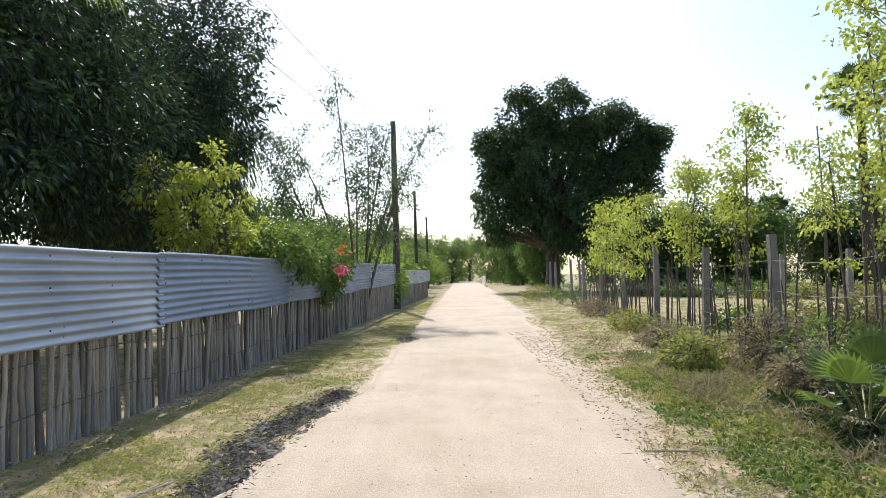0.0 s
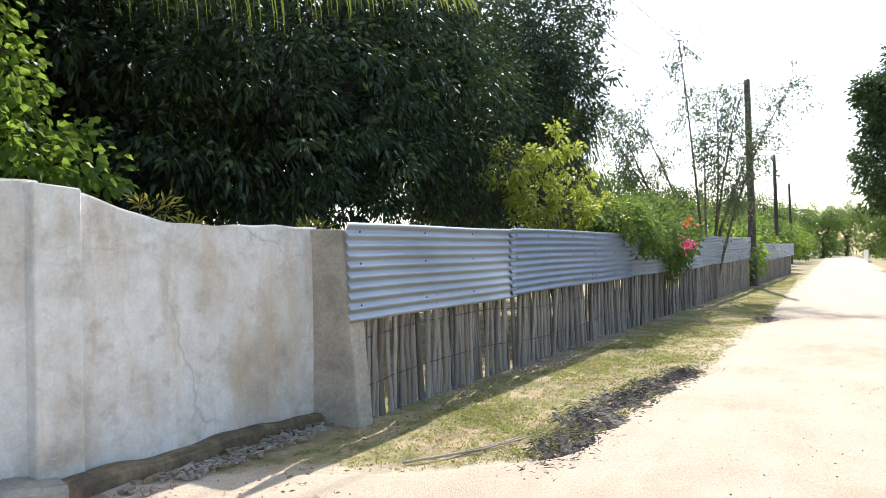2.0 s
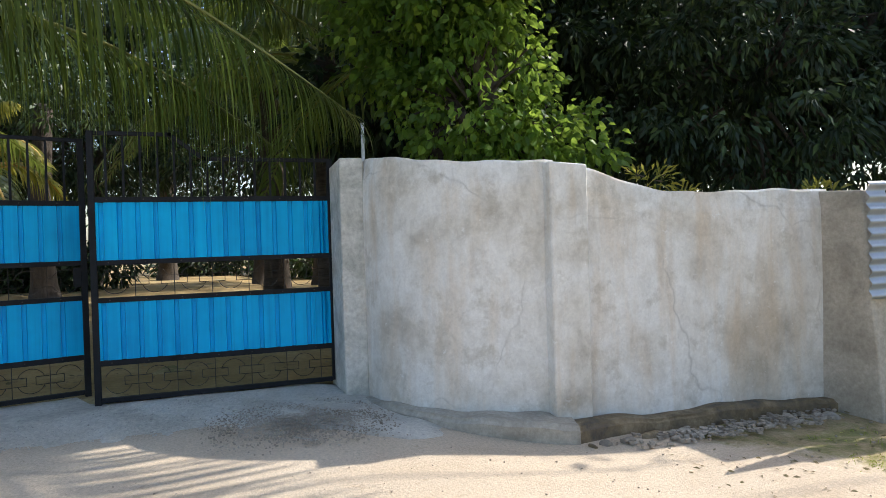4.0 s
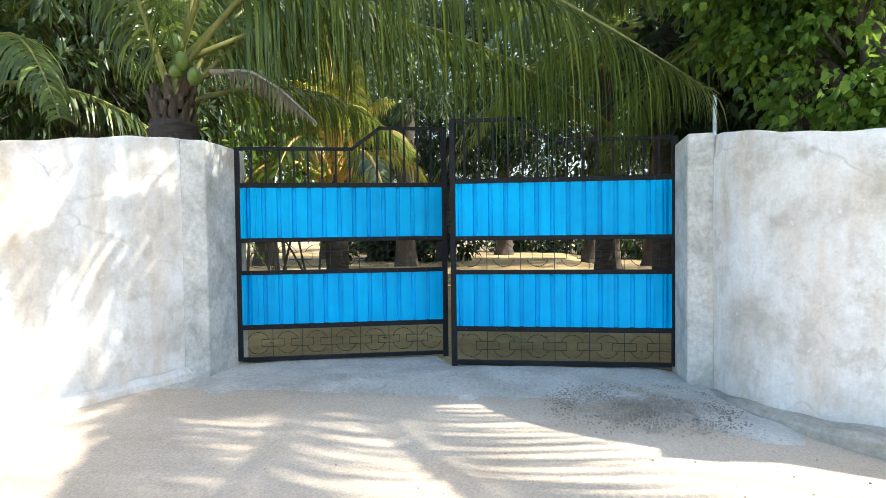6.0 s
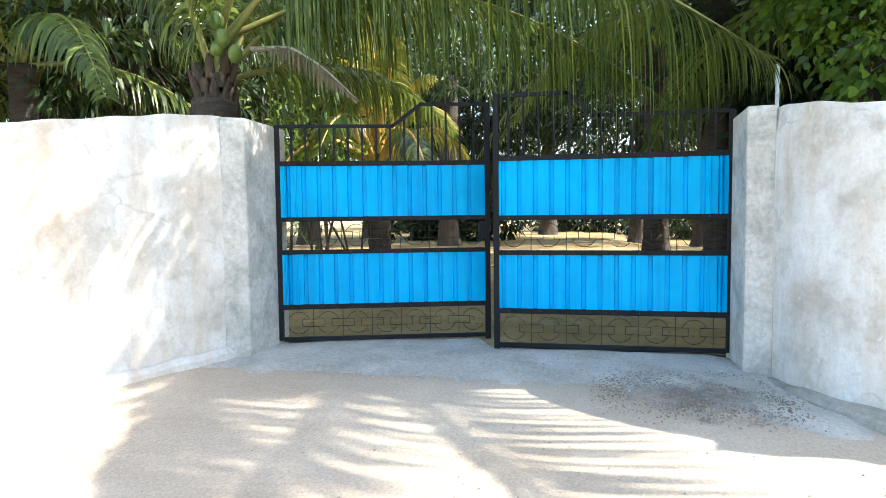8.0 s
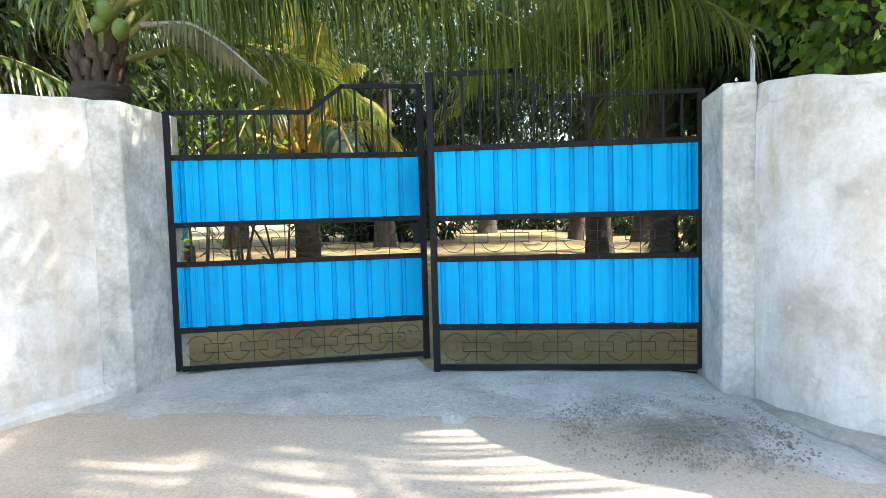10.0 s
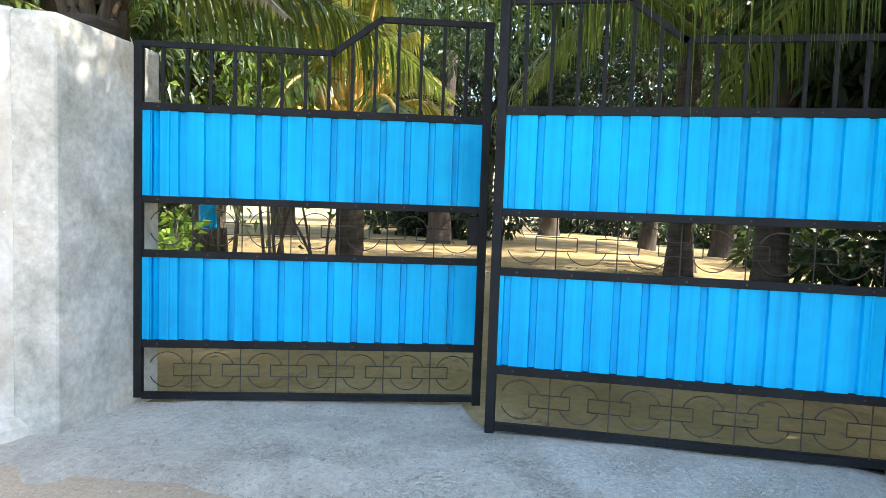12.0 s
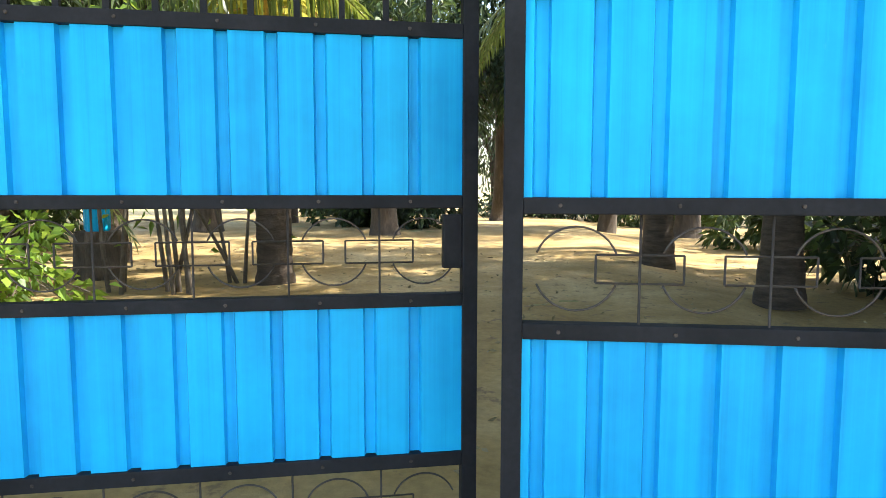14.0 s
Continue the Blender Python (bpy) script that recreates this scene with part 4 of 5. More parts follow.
# ---- palms ----
def frond(pts, mat, rachis_mat, parent, n, leaf_len, width, r0=0.03, hang=0.9, seed=0, spread=0.85, tip=0.4, start=0.16):
    """One pinnate palm frond along a rachis curve; leaflets leave both sides and droop."""
    r = np.random.default_rng(seed)
    p = np.array(pts, float)
    s = np.linspace(0, 1, len(p))
    q = np.linspace(0, 1, 60)
    # smooth curve through the points
    c = np.stack([np.interp(q, s, p[:, k]) for k in range(3)], -1)
    for _ in range(25):
        c[1:-1] = 0.25 * c[:-2] + 0.5 * c[1:-1] + 0.25 * c[2:]
    g = Geo()
    g.add(*tube(c, np.linspace(r0, 0.005, 60), 7))
    fr = obj("frond", g.mesh("frond", True), rachis_mat, parent)
    t = np.repeat(np.linspace(start, 0.995, n), 2)
    side_s = np.tile((-1.0, 1.0), n)
    a = np.stack([np.interp(t, q, c[:, k]) for k in range(3)], -1)
    tang = unit(np.stack([np.interp(t, q, np.gradient(c[:, k])) for k in range(3)], -1))
    side = unit(np.cross(tang, (0, 0, 1.0))) * side_s[:, None]
    up = np.cross(side * side_s[:, None], tang)
    L = leaf_len * (0.55 + 0.45 * np.sin(np.clip(t * 1.15, 0, 1) * np.pi) ** 0.6) * np.interp(t, (0, 0.65, 1), (0.9, 1, tip)) * r.uniform(0.85, 1.1, len(t))
    w0 = unit(side * spread + tang * 0.55 + up * 0.25 + r.normal(0, 0.06, (len(t), 3)))
    seg = 5
    rows = []
    pos = a.copy()
    way = w0.copy()
    wid = np.array((0.5, 1.0, 0.9, 0.62, 0.3, 0.04))
    across = unit(np.cross(way, up))
    hj = hang * r.uniform(0.75, 1.3, (len(t), 1)) * np.interp(t, (0, 0.8, 1), (1, 1, 0.3))[:, None]
    for k in range(seg + 1):
        ww = width * wid[k]
        rows.append(np.stack((pos - across * ww / 2, pos + across * ww / 2), 1))
        way = unit(way + np.array((0, 0, -1.0)) * hj * (0.35 + 0.12 * k))
        pos = pos + way * (L / seg)[:, None]
        across = unit(np.cross(way, np.cross(across, way)))
    V = np.stack(rows, 1).reshape(-1, 3)
    m = len(t)
    i, k = np.meshgrid(np.arange(m), np.arange(seg), indexing="ij")
    b = i * (seg + 1) * 2 + k * 2
    F = np.stack((b, b + 1, b + 3, b + 2), -1).reshape(-1, 4)
    lg = Geo()
    lg.add(V, F)
    obj("foliage", lg, mat, fr)
    return fr


def arch(base, azim, elev, length, sag, n=9):
    """Rachis points of a frond from base: azimuth from +x in degrees, start angle, length and sag."""
    t = np.linspace(0, 1, n)
    d = np.array((math.cos(radians(azim)), math.sin(radians(azim))))
    h = t * length * math.cos(radians(elev)) * (1 - 0.12 * t)
    z = t * length * math.sin(radians(elev)) - sag * t ** 2.1
    return np.stack((base[0] + d[0] * h, base[1] + d[1] * h, base[2] + z), -1)


def palm_trunk(parent, foot, top, r0, r1):
    g = Geo()
    t = np.linspace(0, 1, 40)
    pts = np.array(foot) * (1 - t[:, None]) + np.array(top) * t[:, None]
    rad = np.interp(t, (0, 0.15, 1), (r0 * 1.3, r0, r1)) * (1 + 0.035 * np.sin(np.arange(40) * 2.2))
    g.add(*tube(pts, rad, 14))
    obj("trunk", g.mesh("trunk", True), M_PALMBARK, parent)


palm = thing("coconut_palm", "coconut palm with green nuts behind the wall", "palm tree")
CB = np.array((-7.0, -3.95, 2.42))
palm_trunk(palm, (-7.05, -4.05, 0.0), CB + np.array((0, 0, 0.1)), 0.19, 0.24)
g = Geo()
for k in range(46):  # old leaf bases wrapped round the crown
    az = k * 137.5
    b = CB + 0.15 * np.array((math.cos(radians(az)), math.sin(radians(az)), 0)) + np.array((0, 0, -0.45 + 0.018 * k))
    d = np.array((0.45 * math.cos(radians(az)), 0.45 * math.sin(radians(az)), 1.2))
    g.add(*tube([b, b + d * 0.10, b + d * (0.16 + 0.08 * math.sin(k * 2.7))], [0.062, 0.052, 0.018], 6))
obj("crown_shaft", g.mesh("crown_shaft", True), M_FIBRE, palm)
# the long frond that hangs across the gate
frond([(-6.9, -3.8, 3.0), (-6.7, -3.0, 3.75), (-6.4, -2.0, 4.05), (-6.05, -1.0, 3.75), (-5.75, -0.2, 3.25), (-5.5, 0.5, 2.72), (-5.4, 1.0, 2.33)], L_PALM, M_RACHIS, palm, 150, 1.75, 0.026, 0.035, 2.8, 5, 0.4, 0.36)
frond([(-6.95, -3.5, 3.0), (-6.8, -3.0, 2.95), (-6.6, -2.6, 2.7), (-6.4, -2.2, 2.35)], L_DRY, M_DRYWOOD, palm, 46, 0.34, 0.03, 0.03, 1.2, 48, 0.6)
# Third frond is added above the view to shade south wing and apron.
for k, pts in enumerate(([(-6.9, -3.8, 3.1), (-7.0, -3.0, 3.9), (-7.0, -2.0, 4.3), (-6.9, -1.0, 4.3), (-6.8, 0.1, 3.9), (-6.7, 0.9, 3.4)],
                         [(-6.9, -3.8, 3.1), (-7.4, -3.0, 3.6), (-7.9, -2.0, 3.8), (-8.3, -1.0, 3.6), (-8.6, 0.0, 3.1), (-8.8, 0.7, 2.6)],
                         [(-6.9, -3.8, 3.2), (-6.4, -3.0, 4.4), (-5.9, -2.0, 5.0), (-5.4, -0.9, 5.0), (-5.0, 0.1, 4.5)])):
    frond(pts, L_PALM, M_RACHIS, palm, 140, 1.3, 0.032, 0.035, 2.6, 40 + k, 0.45, 0.3)
for k, (az, el, ln, sag) in enumerate(((150, 60, 4.6, 2.6), (200, 62, 4.4, 2.2), (250, 70, 4.6, 2.2), (300, 76, 4.8, 1.8), (335, 72, 4.8, 2.4), (110, 50, 4.6, 2.6), (82, 78, 4.8, 2.0), (180, 75, 4.4, 2.0), (130, 25, 3.6, 1.9))):
    frond(arch(CB + np.array((0, 0, 0.25)), az, el, ln, sag), L_PALM, M_RACHIS, palm, 84, 0.95, 0.034, 0.035, 1.3, 20 + k)
for k, (dx, dy, dz) in enumerate(((0.34, 0.24, 0.80), (0.36, 0.30, 0.62), (0.30, 0.40, 0.48), (0.26, 0.20, 0.56))):
    bm = bmesh.new()
    bmesh.ops.create_uvsphere(bm, u_segments=14, v_segments=10, radius=0.076, matrix=Matrix.LocRotScale(CB + np.array((dx, dy, dz)), Euler((0.3 * k, 0.2, k)), (0.92, 0.92, 1.25)))
    for v in bm.verts:
        v.co += 0.006 * noise.noise_vector(v.co * 11)
    o = part("coconut", bm, M_NUT, palm, "green unripe coconut")
    o.data.polygons.foreach_set("use_smooth", [True] * len(o.data.polygons))

ypalm = thing("king_coconut_palm", "young yellow-stemmed coconut palm in the yard", "palm tree")
YB = np.array((-11.64, -3.64, 2.3))
palm_trunk(ypalm, (-11.64, -3.62, 0.1), YB, 0.2, 0.2)
for k in range(19):
    az, el = k * 137.5, 86 - k * 2.3
    frond(arch(YB - np.array((0, 0, 0.3)), az, el, 3.6, 1.0 + 0.14 * k), L_PALM if k % 3 == 1 else L_YPALM, M_YRACHIS, ypalm, 44, 0.75, 0.045, 0.075, 0.7, 60 + k, start=0.38)

# more palms closing the yard above and behind
for k, (x, y, h, mat) in enumerate(((-7.7, 2.4, 3.5, L_PALM), (-11.6, 1.85, 4.5, L_PALM), (-13.5, -6.8, 4.2, L_PALM), (-8.6, -7.8, 3.4, L_PALM), (-14.5, 1.2, 4.8, L_PALM))):
    p = thing("coconut_palm", "coconut palm in the shady yard", "palm tree", "palms of the yard")
    b = np.array((x, y, h))
    palm_trunk(p, (x, y, 0.1), b, 0.2, 0.19)
    for j in range(15):
        if k == 0 and math.cos(radians(j * 137.5)) > -0.1:
            continue
        frond(arch(b, j * 137.5 + 40 * k, 80 - j * 5.4, 4.4, 1.2 + 0.16 * j), mat, M_RACHIS, p, 50, 0.95, 0.05, 0.035, 1.0, 100 + 20 * k + j)

    if k == 0:  # long fronds reaching over wall and lane; all but the first added for shade
        # The last three run high and unseen over the yard to shade the coconut palm.
        for j, pts in enumerate(([(-7.7, 2.4, 3.7), (-6.9, 1.9, 4.45), (-5.3, 2.75, 4.3), (-3.9, 3.6, 3.85), (-2.7, 4.4, 3.4)],
                                 [(-7.7, 2.4, 3.7), (-6.4, 3.0, 5.0), (-5.0, 3.2, 5.2), (-3.8, 3.0, 4.8), (-2.9, 2.8, 4.2)],
                                 [(-7.7, 2.4, 3.7), (-7.0, 0.8, 4.6), (-5.6, 0.0, 4.7), (-4.5, -0.6, 4.2), (-3.8, -1.1, 3.6)],
                                 [(-7.7, 2.4, 3.7), (-7.1, 1.7, 4.9), (-5.6, 1.9, 5.1), (-4.2, 2.1, 4.7), (-3.2, 2.3, 4.1)],
                                 [(-7.7, 2.4, 3.7), (-7.2, 1.3, 5.0), (-6.2, 0.4, 5.2), (-5.0, -0.5, 4.9), (-4.0, -1.2, 4.3), (-3.2, -1.8, 3.6)],
                                 [(-7.7, 2.4, 3.7), (-6.6, 2.2, 5.3), (-5.4, 2.4, 5.5), (-4.4, 2.6, 5.2), (-3.6, 2.7, 4.7)],
                                 [(-7.7, 2.4, 3.7), (-8.0, 1.2, 5.6), (-8.1, -0.2, 6.3), (-8.0, -1.6, 6.1), (-7.8, -2.8, 5.4)],
                                 [(-7.7, 2.4, 3.7), (-7.5, 1.2, 5.8), (-7.3, -0.2, 6.5), (-7.1, -1.6, 6.2), (-6.9, -2.6, 5.6)],
                                 [(-7.7, 2.4, 3.7), (-8.5, 1.2, 5.4), (-9.0, -0.2, 6.0), (-9.3, -1.6, 5.8), (-9.4, -2.8, 5.2)])):
            frond(pts, mat, M_RACHIS, p, 115, 1.1, 0.042, 0.035, 1.4, 300 + j, 0.7)


# ---- trunks, saplings and far side of the yard ----
def bare_trunk(x, y, r, h, label="dark tree trunk in the sandy yard"):
    th = thing("tree", label, "tree", "trees of the yard", at=(x, y, float(gz(x, y))))
    g = Geo()
    t = np.linspace(0, 1, 12)
    pts = np.stack((0.08 * np.sin(t * 4 + x), 0.08 * np.cos(t * 3 + y), -0.15 + t * h), -1)
    g.add(*tube(pts, r * np.interp(t, (0, 0.08, 0.2, 1), (1.5, 1.15, 1.0, 0.75)), 12))
    obj("trunk", g.mesh("trunk", True), M_BARK, th)
    lg = Geo()
    n = 3800
    cl = unit(rng.normal(size=(84, 3))) * rng.uniform(0.3, 1, (84, 1)) * np.array((3.2, 3.2, 1.6))
    d = unit(rng.normal(size=(n, 3)))
    p = np.array((0, 0, h + 0.4)) + cl[rng.integers(0, 84, n)] + d * rng.uniform(0, 0.6, (n, 1))
    lg.add(*leaves(p, d + np.array((0, 0, -0.6)), 0.2, 0.08))
    obj("crown", lg, L_FAR, th)


for x, y, r, h in ((-19.5, -3.9, 0.28, 5.0), (-16.7, 1.6, 0.2, 5.0), (-22, 3.5, 0.3, 5.0), (-20, -8.5, 0.3, 5.0), (-27, -1.5, 0.3, 5.5), (-15.5, 5.5, 0.3, 5.0), (-25, -6, 0.3, 5.5), (-14.5, -9.5, 0.3, 4.5)):
    bare_trunk(x, y, r, h)
for x, y, h in ((-10.65, -4.95, 2.6), (-10.75, -4.25, 2.2), (-11.6, -4.1, 1.6), (-10.9, -4.45, 2.4)):
    th = thing("sapling", "thin leaning sapling stems in the yard", "sapling", "saplings of the yard", at=(x, y, float(gz(x, y))))
    g, lg = Geo(), Geo()
    for k in range(3):
        e = (rng.normal(0, 0.25), rng.normal(0, 0.25), h * rng.uniform(0.8, 1.1))
        pts = limb(g, (rng.normal(0, 0.06), rng.normal(0, 0.06), -0.05), e, 0.026, 0.008, 0.06)
        p = pts[-1] + rng.normal(0, 0.3, (60, 3))
        lg.add(*leaves(p, rng.normal(size=(60, 3)) + np.array((0, 0, -0.4)), 0.14, 0.06))
    obj("stemwork", g.mesh("stemwork", True), M_STEM, th)
    obj("foliage", lg, L_VINE, th)


def bush(name, x, y, lobes, clumps, per, ll, lw, mat, label, spread=0.16, hang=0.2, group="", category="shrub"):
    return tree(name, (x, y), label, lobes, clumps, per, ll, lw, mat, 0.03, 0.2, M_STEM, hang, category, group, spread, 0.2)


bush("shrub", -9.3, -5.3, [(0, 0, 0.6, 0.7, 0.8, 0.55), (0.2, 0.6, 0.5, 0.5, 0.5, 0.45), (0, -0.9, 0.7, 0.6, 0.7, 0.6)], 70, 20, 0.12, 0.06, L_VINE, "leafy green shrub just inside the gate")
for k, (x, y) in enumerate(((-23, -4.5), (-18.5, 5.5), (-13, 5), (-27, 4), (-29, -7), (-16, -11), (-30, 0))):
    bush("shrub", x, y, [(0, 0, 0.7, 1.4, 1.5, 0.8), (0.5, 1.4, 0.9, 1.2, 1.2, 1.0), (-0.3, -1.3, 0.6, 1.2, 1.2, 0.7)], 150, 18, 0.24, 0.12, L_FAR if k % 2 else L_MANGO, "dark green shrub in the yard", 0.3, 0.3, "shrubs of the yard")

# pale variegated shrubs showing over the wall
for x, y, z in ((-5.30, 3.57, 1.90), (-5.00, 5.21, 1.74)):
    bush("variegated_shrub", x, y, [(0, 0, z - float(gz(x, y)), 0.14, 0.18, 0.10), (0.05, 0.2, z - 0.3 - float(gz(x, y)), 0.2, 0.25, 0.25)], 30, 14, 0.11, 0.022, L_YPALM, "pale variegated shrub behind the compound wall", 0.12, -0.5, "shrubs behind the wall")

# tall dark screen of trees behind the yard
# Those at (-22, 12) and (-13, 10) stand sunward, added to shade the yard.
for k, (x, y) in enumerate(((-34, -10), (-36, -2), (-34, 6), (-30, 13), (-22, 12), (-13, 10), (-28, -16), (-19, -15), (-11.5, -10.5), (-12.6, 5.6), (-10.4, -7.4), (-8.2, -10.0), (-14.5, -7.5))):
    tree("yard_tree", (x, y), "dark leafy tree behind the yard", [(0, 0, 4.0, 3.4, 3.6, 2.6), (0.6, 1.2, 6.5, 3.0, 3.0, 2.4), (-0.3, -1.6, 6.0, 3.0, 3.0, 2.5)], 380, 36, 0.2, 0.075, L_MANGO if k % 2 else L_FAR, 0.25, 2.4, None, 0.7, "tree", "trees behind the yard", 0.7, 0.4)

tree("yard_tree", (-11.6, 3.6), "dark leafy tree behind the gate", [(0, 0, 2.6, 1.5, 1.5, 1.2), (0.4, -0.8, 3.8, 1.7, 1.6, 1.4)], 260, 24, 0.26, 0.1, L_MANGO, 0.15, 1.6, None, 0.6, "tree", "trees behind the yard", 0.5, 0.3)

for x, y in ((-24, -3.5), (-23, 1.5), (-24.5, -8.0)):
    tree("yard_tree", (x, y), "tall dark tree at the back of the yard", [(0, 0, 4.6, 2.8, 3.4, 2.4), (0.3, 1.2, 8.2, 2.8, 3.0, 2.0), (-0.3, -1.4, 8.0, 2.6, 2.8, 2.0)], 460, 40, 0.22, 0.085, L_MANGO, 0.22, 3.6, None, 0.6, "tree", "trees behind the yard", 0.6, 0.3)

# added sunward of the gate so its crown shades the near yard
tree("yard_tree", (-8.7, 4.4), "tall leafy tree added behind the creeper tree for shade", [(0, 0, 4.4, 1.9, 1.8, 1.4), (0.3, -0.2, 6.4, 2.3, 2.0, 1.6), (-0.9, 0.2, 5.4, 1.8, 1.7, 1.4)], 430, 26, 0.2, 0.09, L_MANGO, 0.2, 2.4, None, 0.5, "tree", "trees behind the yard", 0.45, 0.3)

# blue barrel seen among the leaves
bm = bmesh.new()
bmesh.ops.create_cone(bm, cap_ends=True, segments=20, radius1=0.15, radius2=0.15, depth=0.36, matrix=Matrix.Translation((-11.9, -5.95, 0.98)))
bmesh.ops.bevel(bm, geom=list(bm.edges), offset=0.02, segments=2, affect="EDGES")
tagged(part("water_drum", bm, M_BLUE, None), "blue plastic drum on a stump in the yard", "drum")
bm = bmesh.new()
bmesh.ops.create_cone(bm, cap_ends=True, segments=12, radius1=0.3, radius2=0.26, depth=0.66, matrix=Matrix.Translation((-11.9, -5.95, 0.47)))
tagged(part("tree_stump", bm, M_BARK, None), "cut tree stump in the yard", "stump")


# ---- field side: posts, live fence, shrubs ----
def concrete_post(x, y, h, lean):
    bm = bmesh.new()
    box(bm, -0.062, -0.062, -0.3, 0.062, 0.062, h, 0.012)
    for v in bm.verts:
        v.co += 0.008 * noise.noise_vector(v.co * 5)
        if v.co.z > 0:
            v.co.x *= 0.9
    me = bpy.data.meshes.new("fence_post")
    bm.to_mesh(me)
    bm.free()
    o = tagged(obj("fence_post", me, M_POST), "rough grey concrete fence post by the field", "fence post", "posts of the field fence")
    o.matrix_basis = pose(x, y, float(gz(x, y)), lean, lean * 0.6, 0)


for k, y in enumerate((6.9, 10.0, 13.0, 16.2, 19.4, 22.6, 25.8)):
    concrete_post(4.45 + 0.03 * (y - 10) * 0.6, y, (1.9, 1.82, 1.75, 1.95, 1.85, 1.9, 1.8)[k], (1, -1.5, 2, 0.5, -1, 1.4, 0)[k])
for x, y, h in ((5.6, 33, 2.0), (6.3, 34.5, 2.0), (4.9, 33.5, 1.9), (5.3, 38, 2.0), (8.2, 14.5, 1.7), (11.5, 24, 1.8)):
    concrete_post(x, y, h, rng.normal(0, 1.5))
for z in (0.5, 0.95, 1.4):
    g = Geo()
    ys = np.linspace(6.5, 26, 40)
    g.add(*tube(np.stack((4.38 + 0.018 * (ys - 10), ys, z + 0.03 * np.sin(ys * 2) + 0.06), -1), 0.004, 4))
    tagged(obj("fence_wire", g, M_WIRE), "thin barbed wire between field fence posts", "wire", "wires of the field fence")


def live_stick(x, y, h, leafy, scale=1.0):
    """A thin live-fence stem, with a tuft of lime leaflets when leafy."""
    th = thing("live_fence_stem", "thin live fence stem with lime leaves" if leafy else "thin bare live fence stem", "sapling", "live fence stems", at=(x, y, float(gz(x, y))))
    g, lg = Geo(), Geo()
    lean = rng.normal(0, 0.05 * h, 2)
    pts = limb(g, (0, 0, -0.1), (lean[0], lean[1], h), 0.019 * scale, 0.009, 0.02, 6, 9)
    if leafy:
        for k in range(int(leafy * 0.55)):
            s = 1 - 0.55 * rng.uniform(0, 1) ** 1.5
            base = np.array([np.interp(s, np.linspace(0, 1, 9), pts[:, j]) for j in range(3)])
            d = unit(rng.normal(size=3) * np.array((1, 1, 0.8)) + np.array((0, 0, 0.45)))
            ln = rng.uniform(0.12, 0.48) * scale * (0.6 + 0.6 * math.sin(math.pi * min(1, (1 - s) * 2.2)))
            t = np.linspace(0, 1, 6)[:, None]
            tw = base + d * ln * t + np.array((0, 0, -0.25)) * ln * t ** 2
            g.add(*tube(tw, np.linspace(0.006, 0.003, 6), 4))
            n = 44
            p = tw[-1] + rng.normal(0, 1, (n, 3)) * np.array((0.10, 0.10, 0.06)) * scale
            lg.add(*round_leaves(p, rng.normal(0, 0.7, (n, 3)) + d * 0.4 + np.array((0, 0, -0.55)), 0.058 * scale, 0.034 * scale))
        obj("foliage", lg, L_LIME, th)
    obj("stem", g.mesh("stem", True), M_STEM, th)


for k, y in enumerate(np.arange(6.3, 25.5, 0.22)):
    live_stick(4.5 + 0.018 * (y - 10) + rng.normal(0, 0.12), y + rng.normal(0, 0.08), rng.uniform(1.1, 1.9), 0)
for x, y, h, n, s in ((4.1, 6.55, 4.6, 70, 1.15), (4.75, 7.5, 4.0, 60, 1.1), (4.4, 8.1, 2.6, 30, 1.0), (4.9, 9.4, 3.3, 26, 1.0), (4.6, 11.4, 3.9, 60, 1.2), (4.8, 12.2, 3.1, 50, 1.2), (4.4, 13.6, 3.2, 60, 1.3), (4.7, 14.4, 3.6, 40, 1.2),
                      (4.4, 16.0, 3.0, 40, 1.3), (4.6, 18.5, 2.6, 44, 1.4), (4.5, 21.5, 3.5, 60, 1.6), (4.9, 22.5, 2.6, 40, 1.5), (5.4, 6.9, 4.4, 60, 1.1), (5.6, 9.0, 3.0, 40, 1.1)):
    live_stick(x, y, h, n, s)

for x, y, lob, m, lab in (
        (3.0, 9.3, [(0, 0, 0.3, 0.5, 0.7, 0.32), (-0.3, -0.4, 0.25, 0.35, 0.4, 0.25)], L_GRASS, "low yellow-green bush on the verge"),
        (3.5, 8.3, [(0, 0, 0.4, 0.5, 0.5, 0.42)], L_DRY, "dry brown bush on the verge"),
        (3.7, 7.3, [(0, 0, 0.42, 0.6, 0.6, 0.42), (0.3, -0.5, 0.4, 0.45, 0.5, 0.4)], L_HEDGE, "leafy green bush by the live fence"),
        (3.1, 6.6, [(0, 0, 0.28, 0.4, 0.6, 0.28)], L_DRY, "tangle of dry brown twigs on the verge"),
        (3.3, 11.5, [(0, 0, 0.22, 0.5, 0.9, 0.22)], L_DRY, "dry brown low bush on the verge"),
        (3.6, 15.0, [(0, 0, 0.25, 0.5, 1.2, 0.25)], L_GRASS, "low grassy bush below the fence"),
        (3.9, 20.0, [(0, 0, 0.3, 0.6, 1.6, 0.3)], L_DRY, "dry low bush below the fence"),
        (4.6, 28.0, [(0, 0, 0.5, 0.9, 1.6, 0.5)], L_HEDGE, "green bush beside the road"),
        (3.9, 33.0, [(0, 0, 0.45, 0.9, 2.0, 0.45)], L_GRASS, "yellowish bush beside the road")):
    bush("shrub", x, y, lob, 90, 22, 0.06, 0.032, m, lab, 0.16, 0.0, "shrubs on the verge")


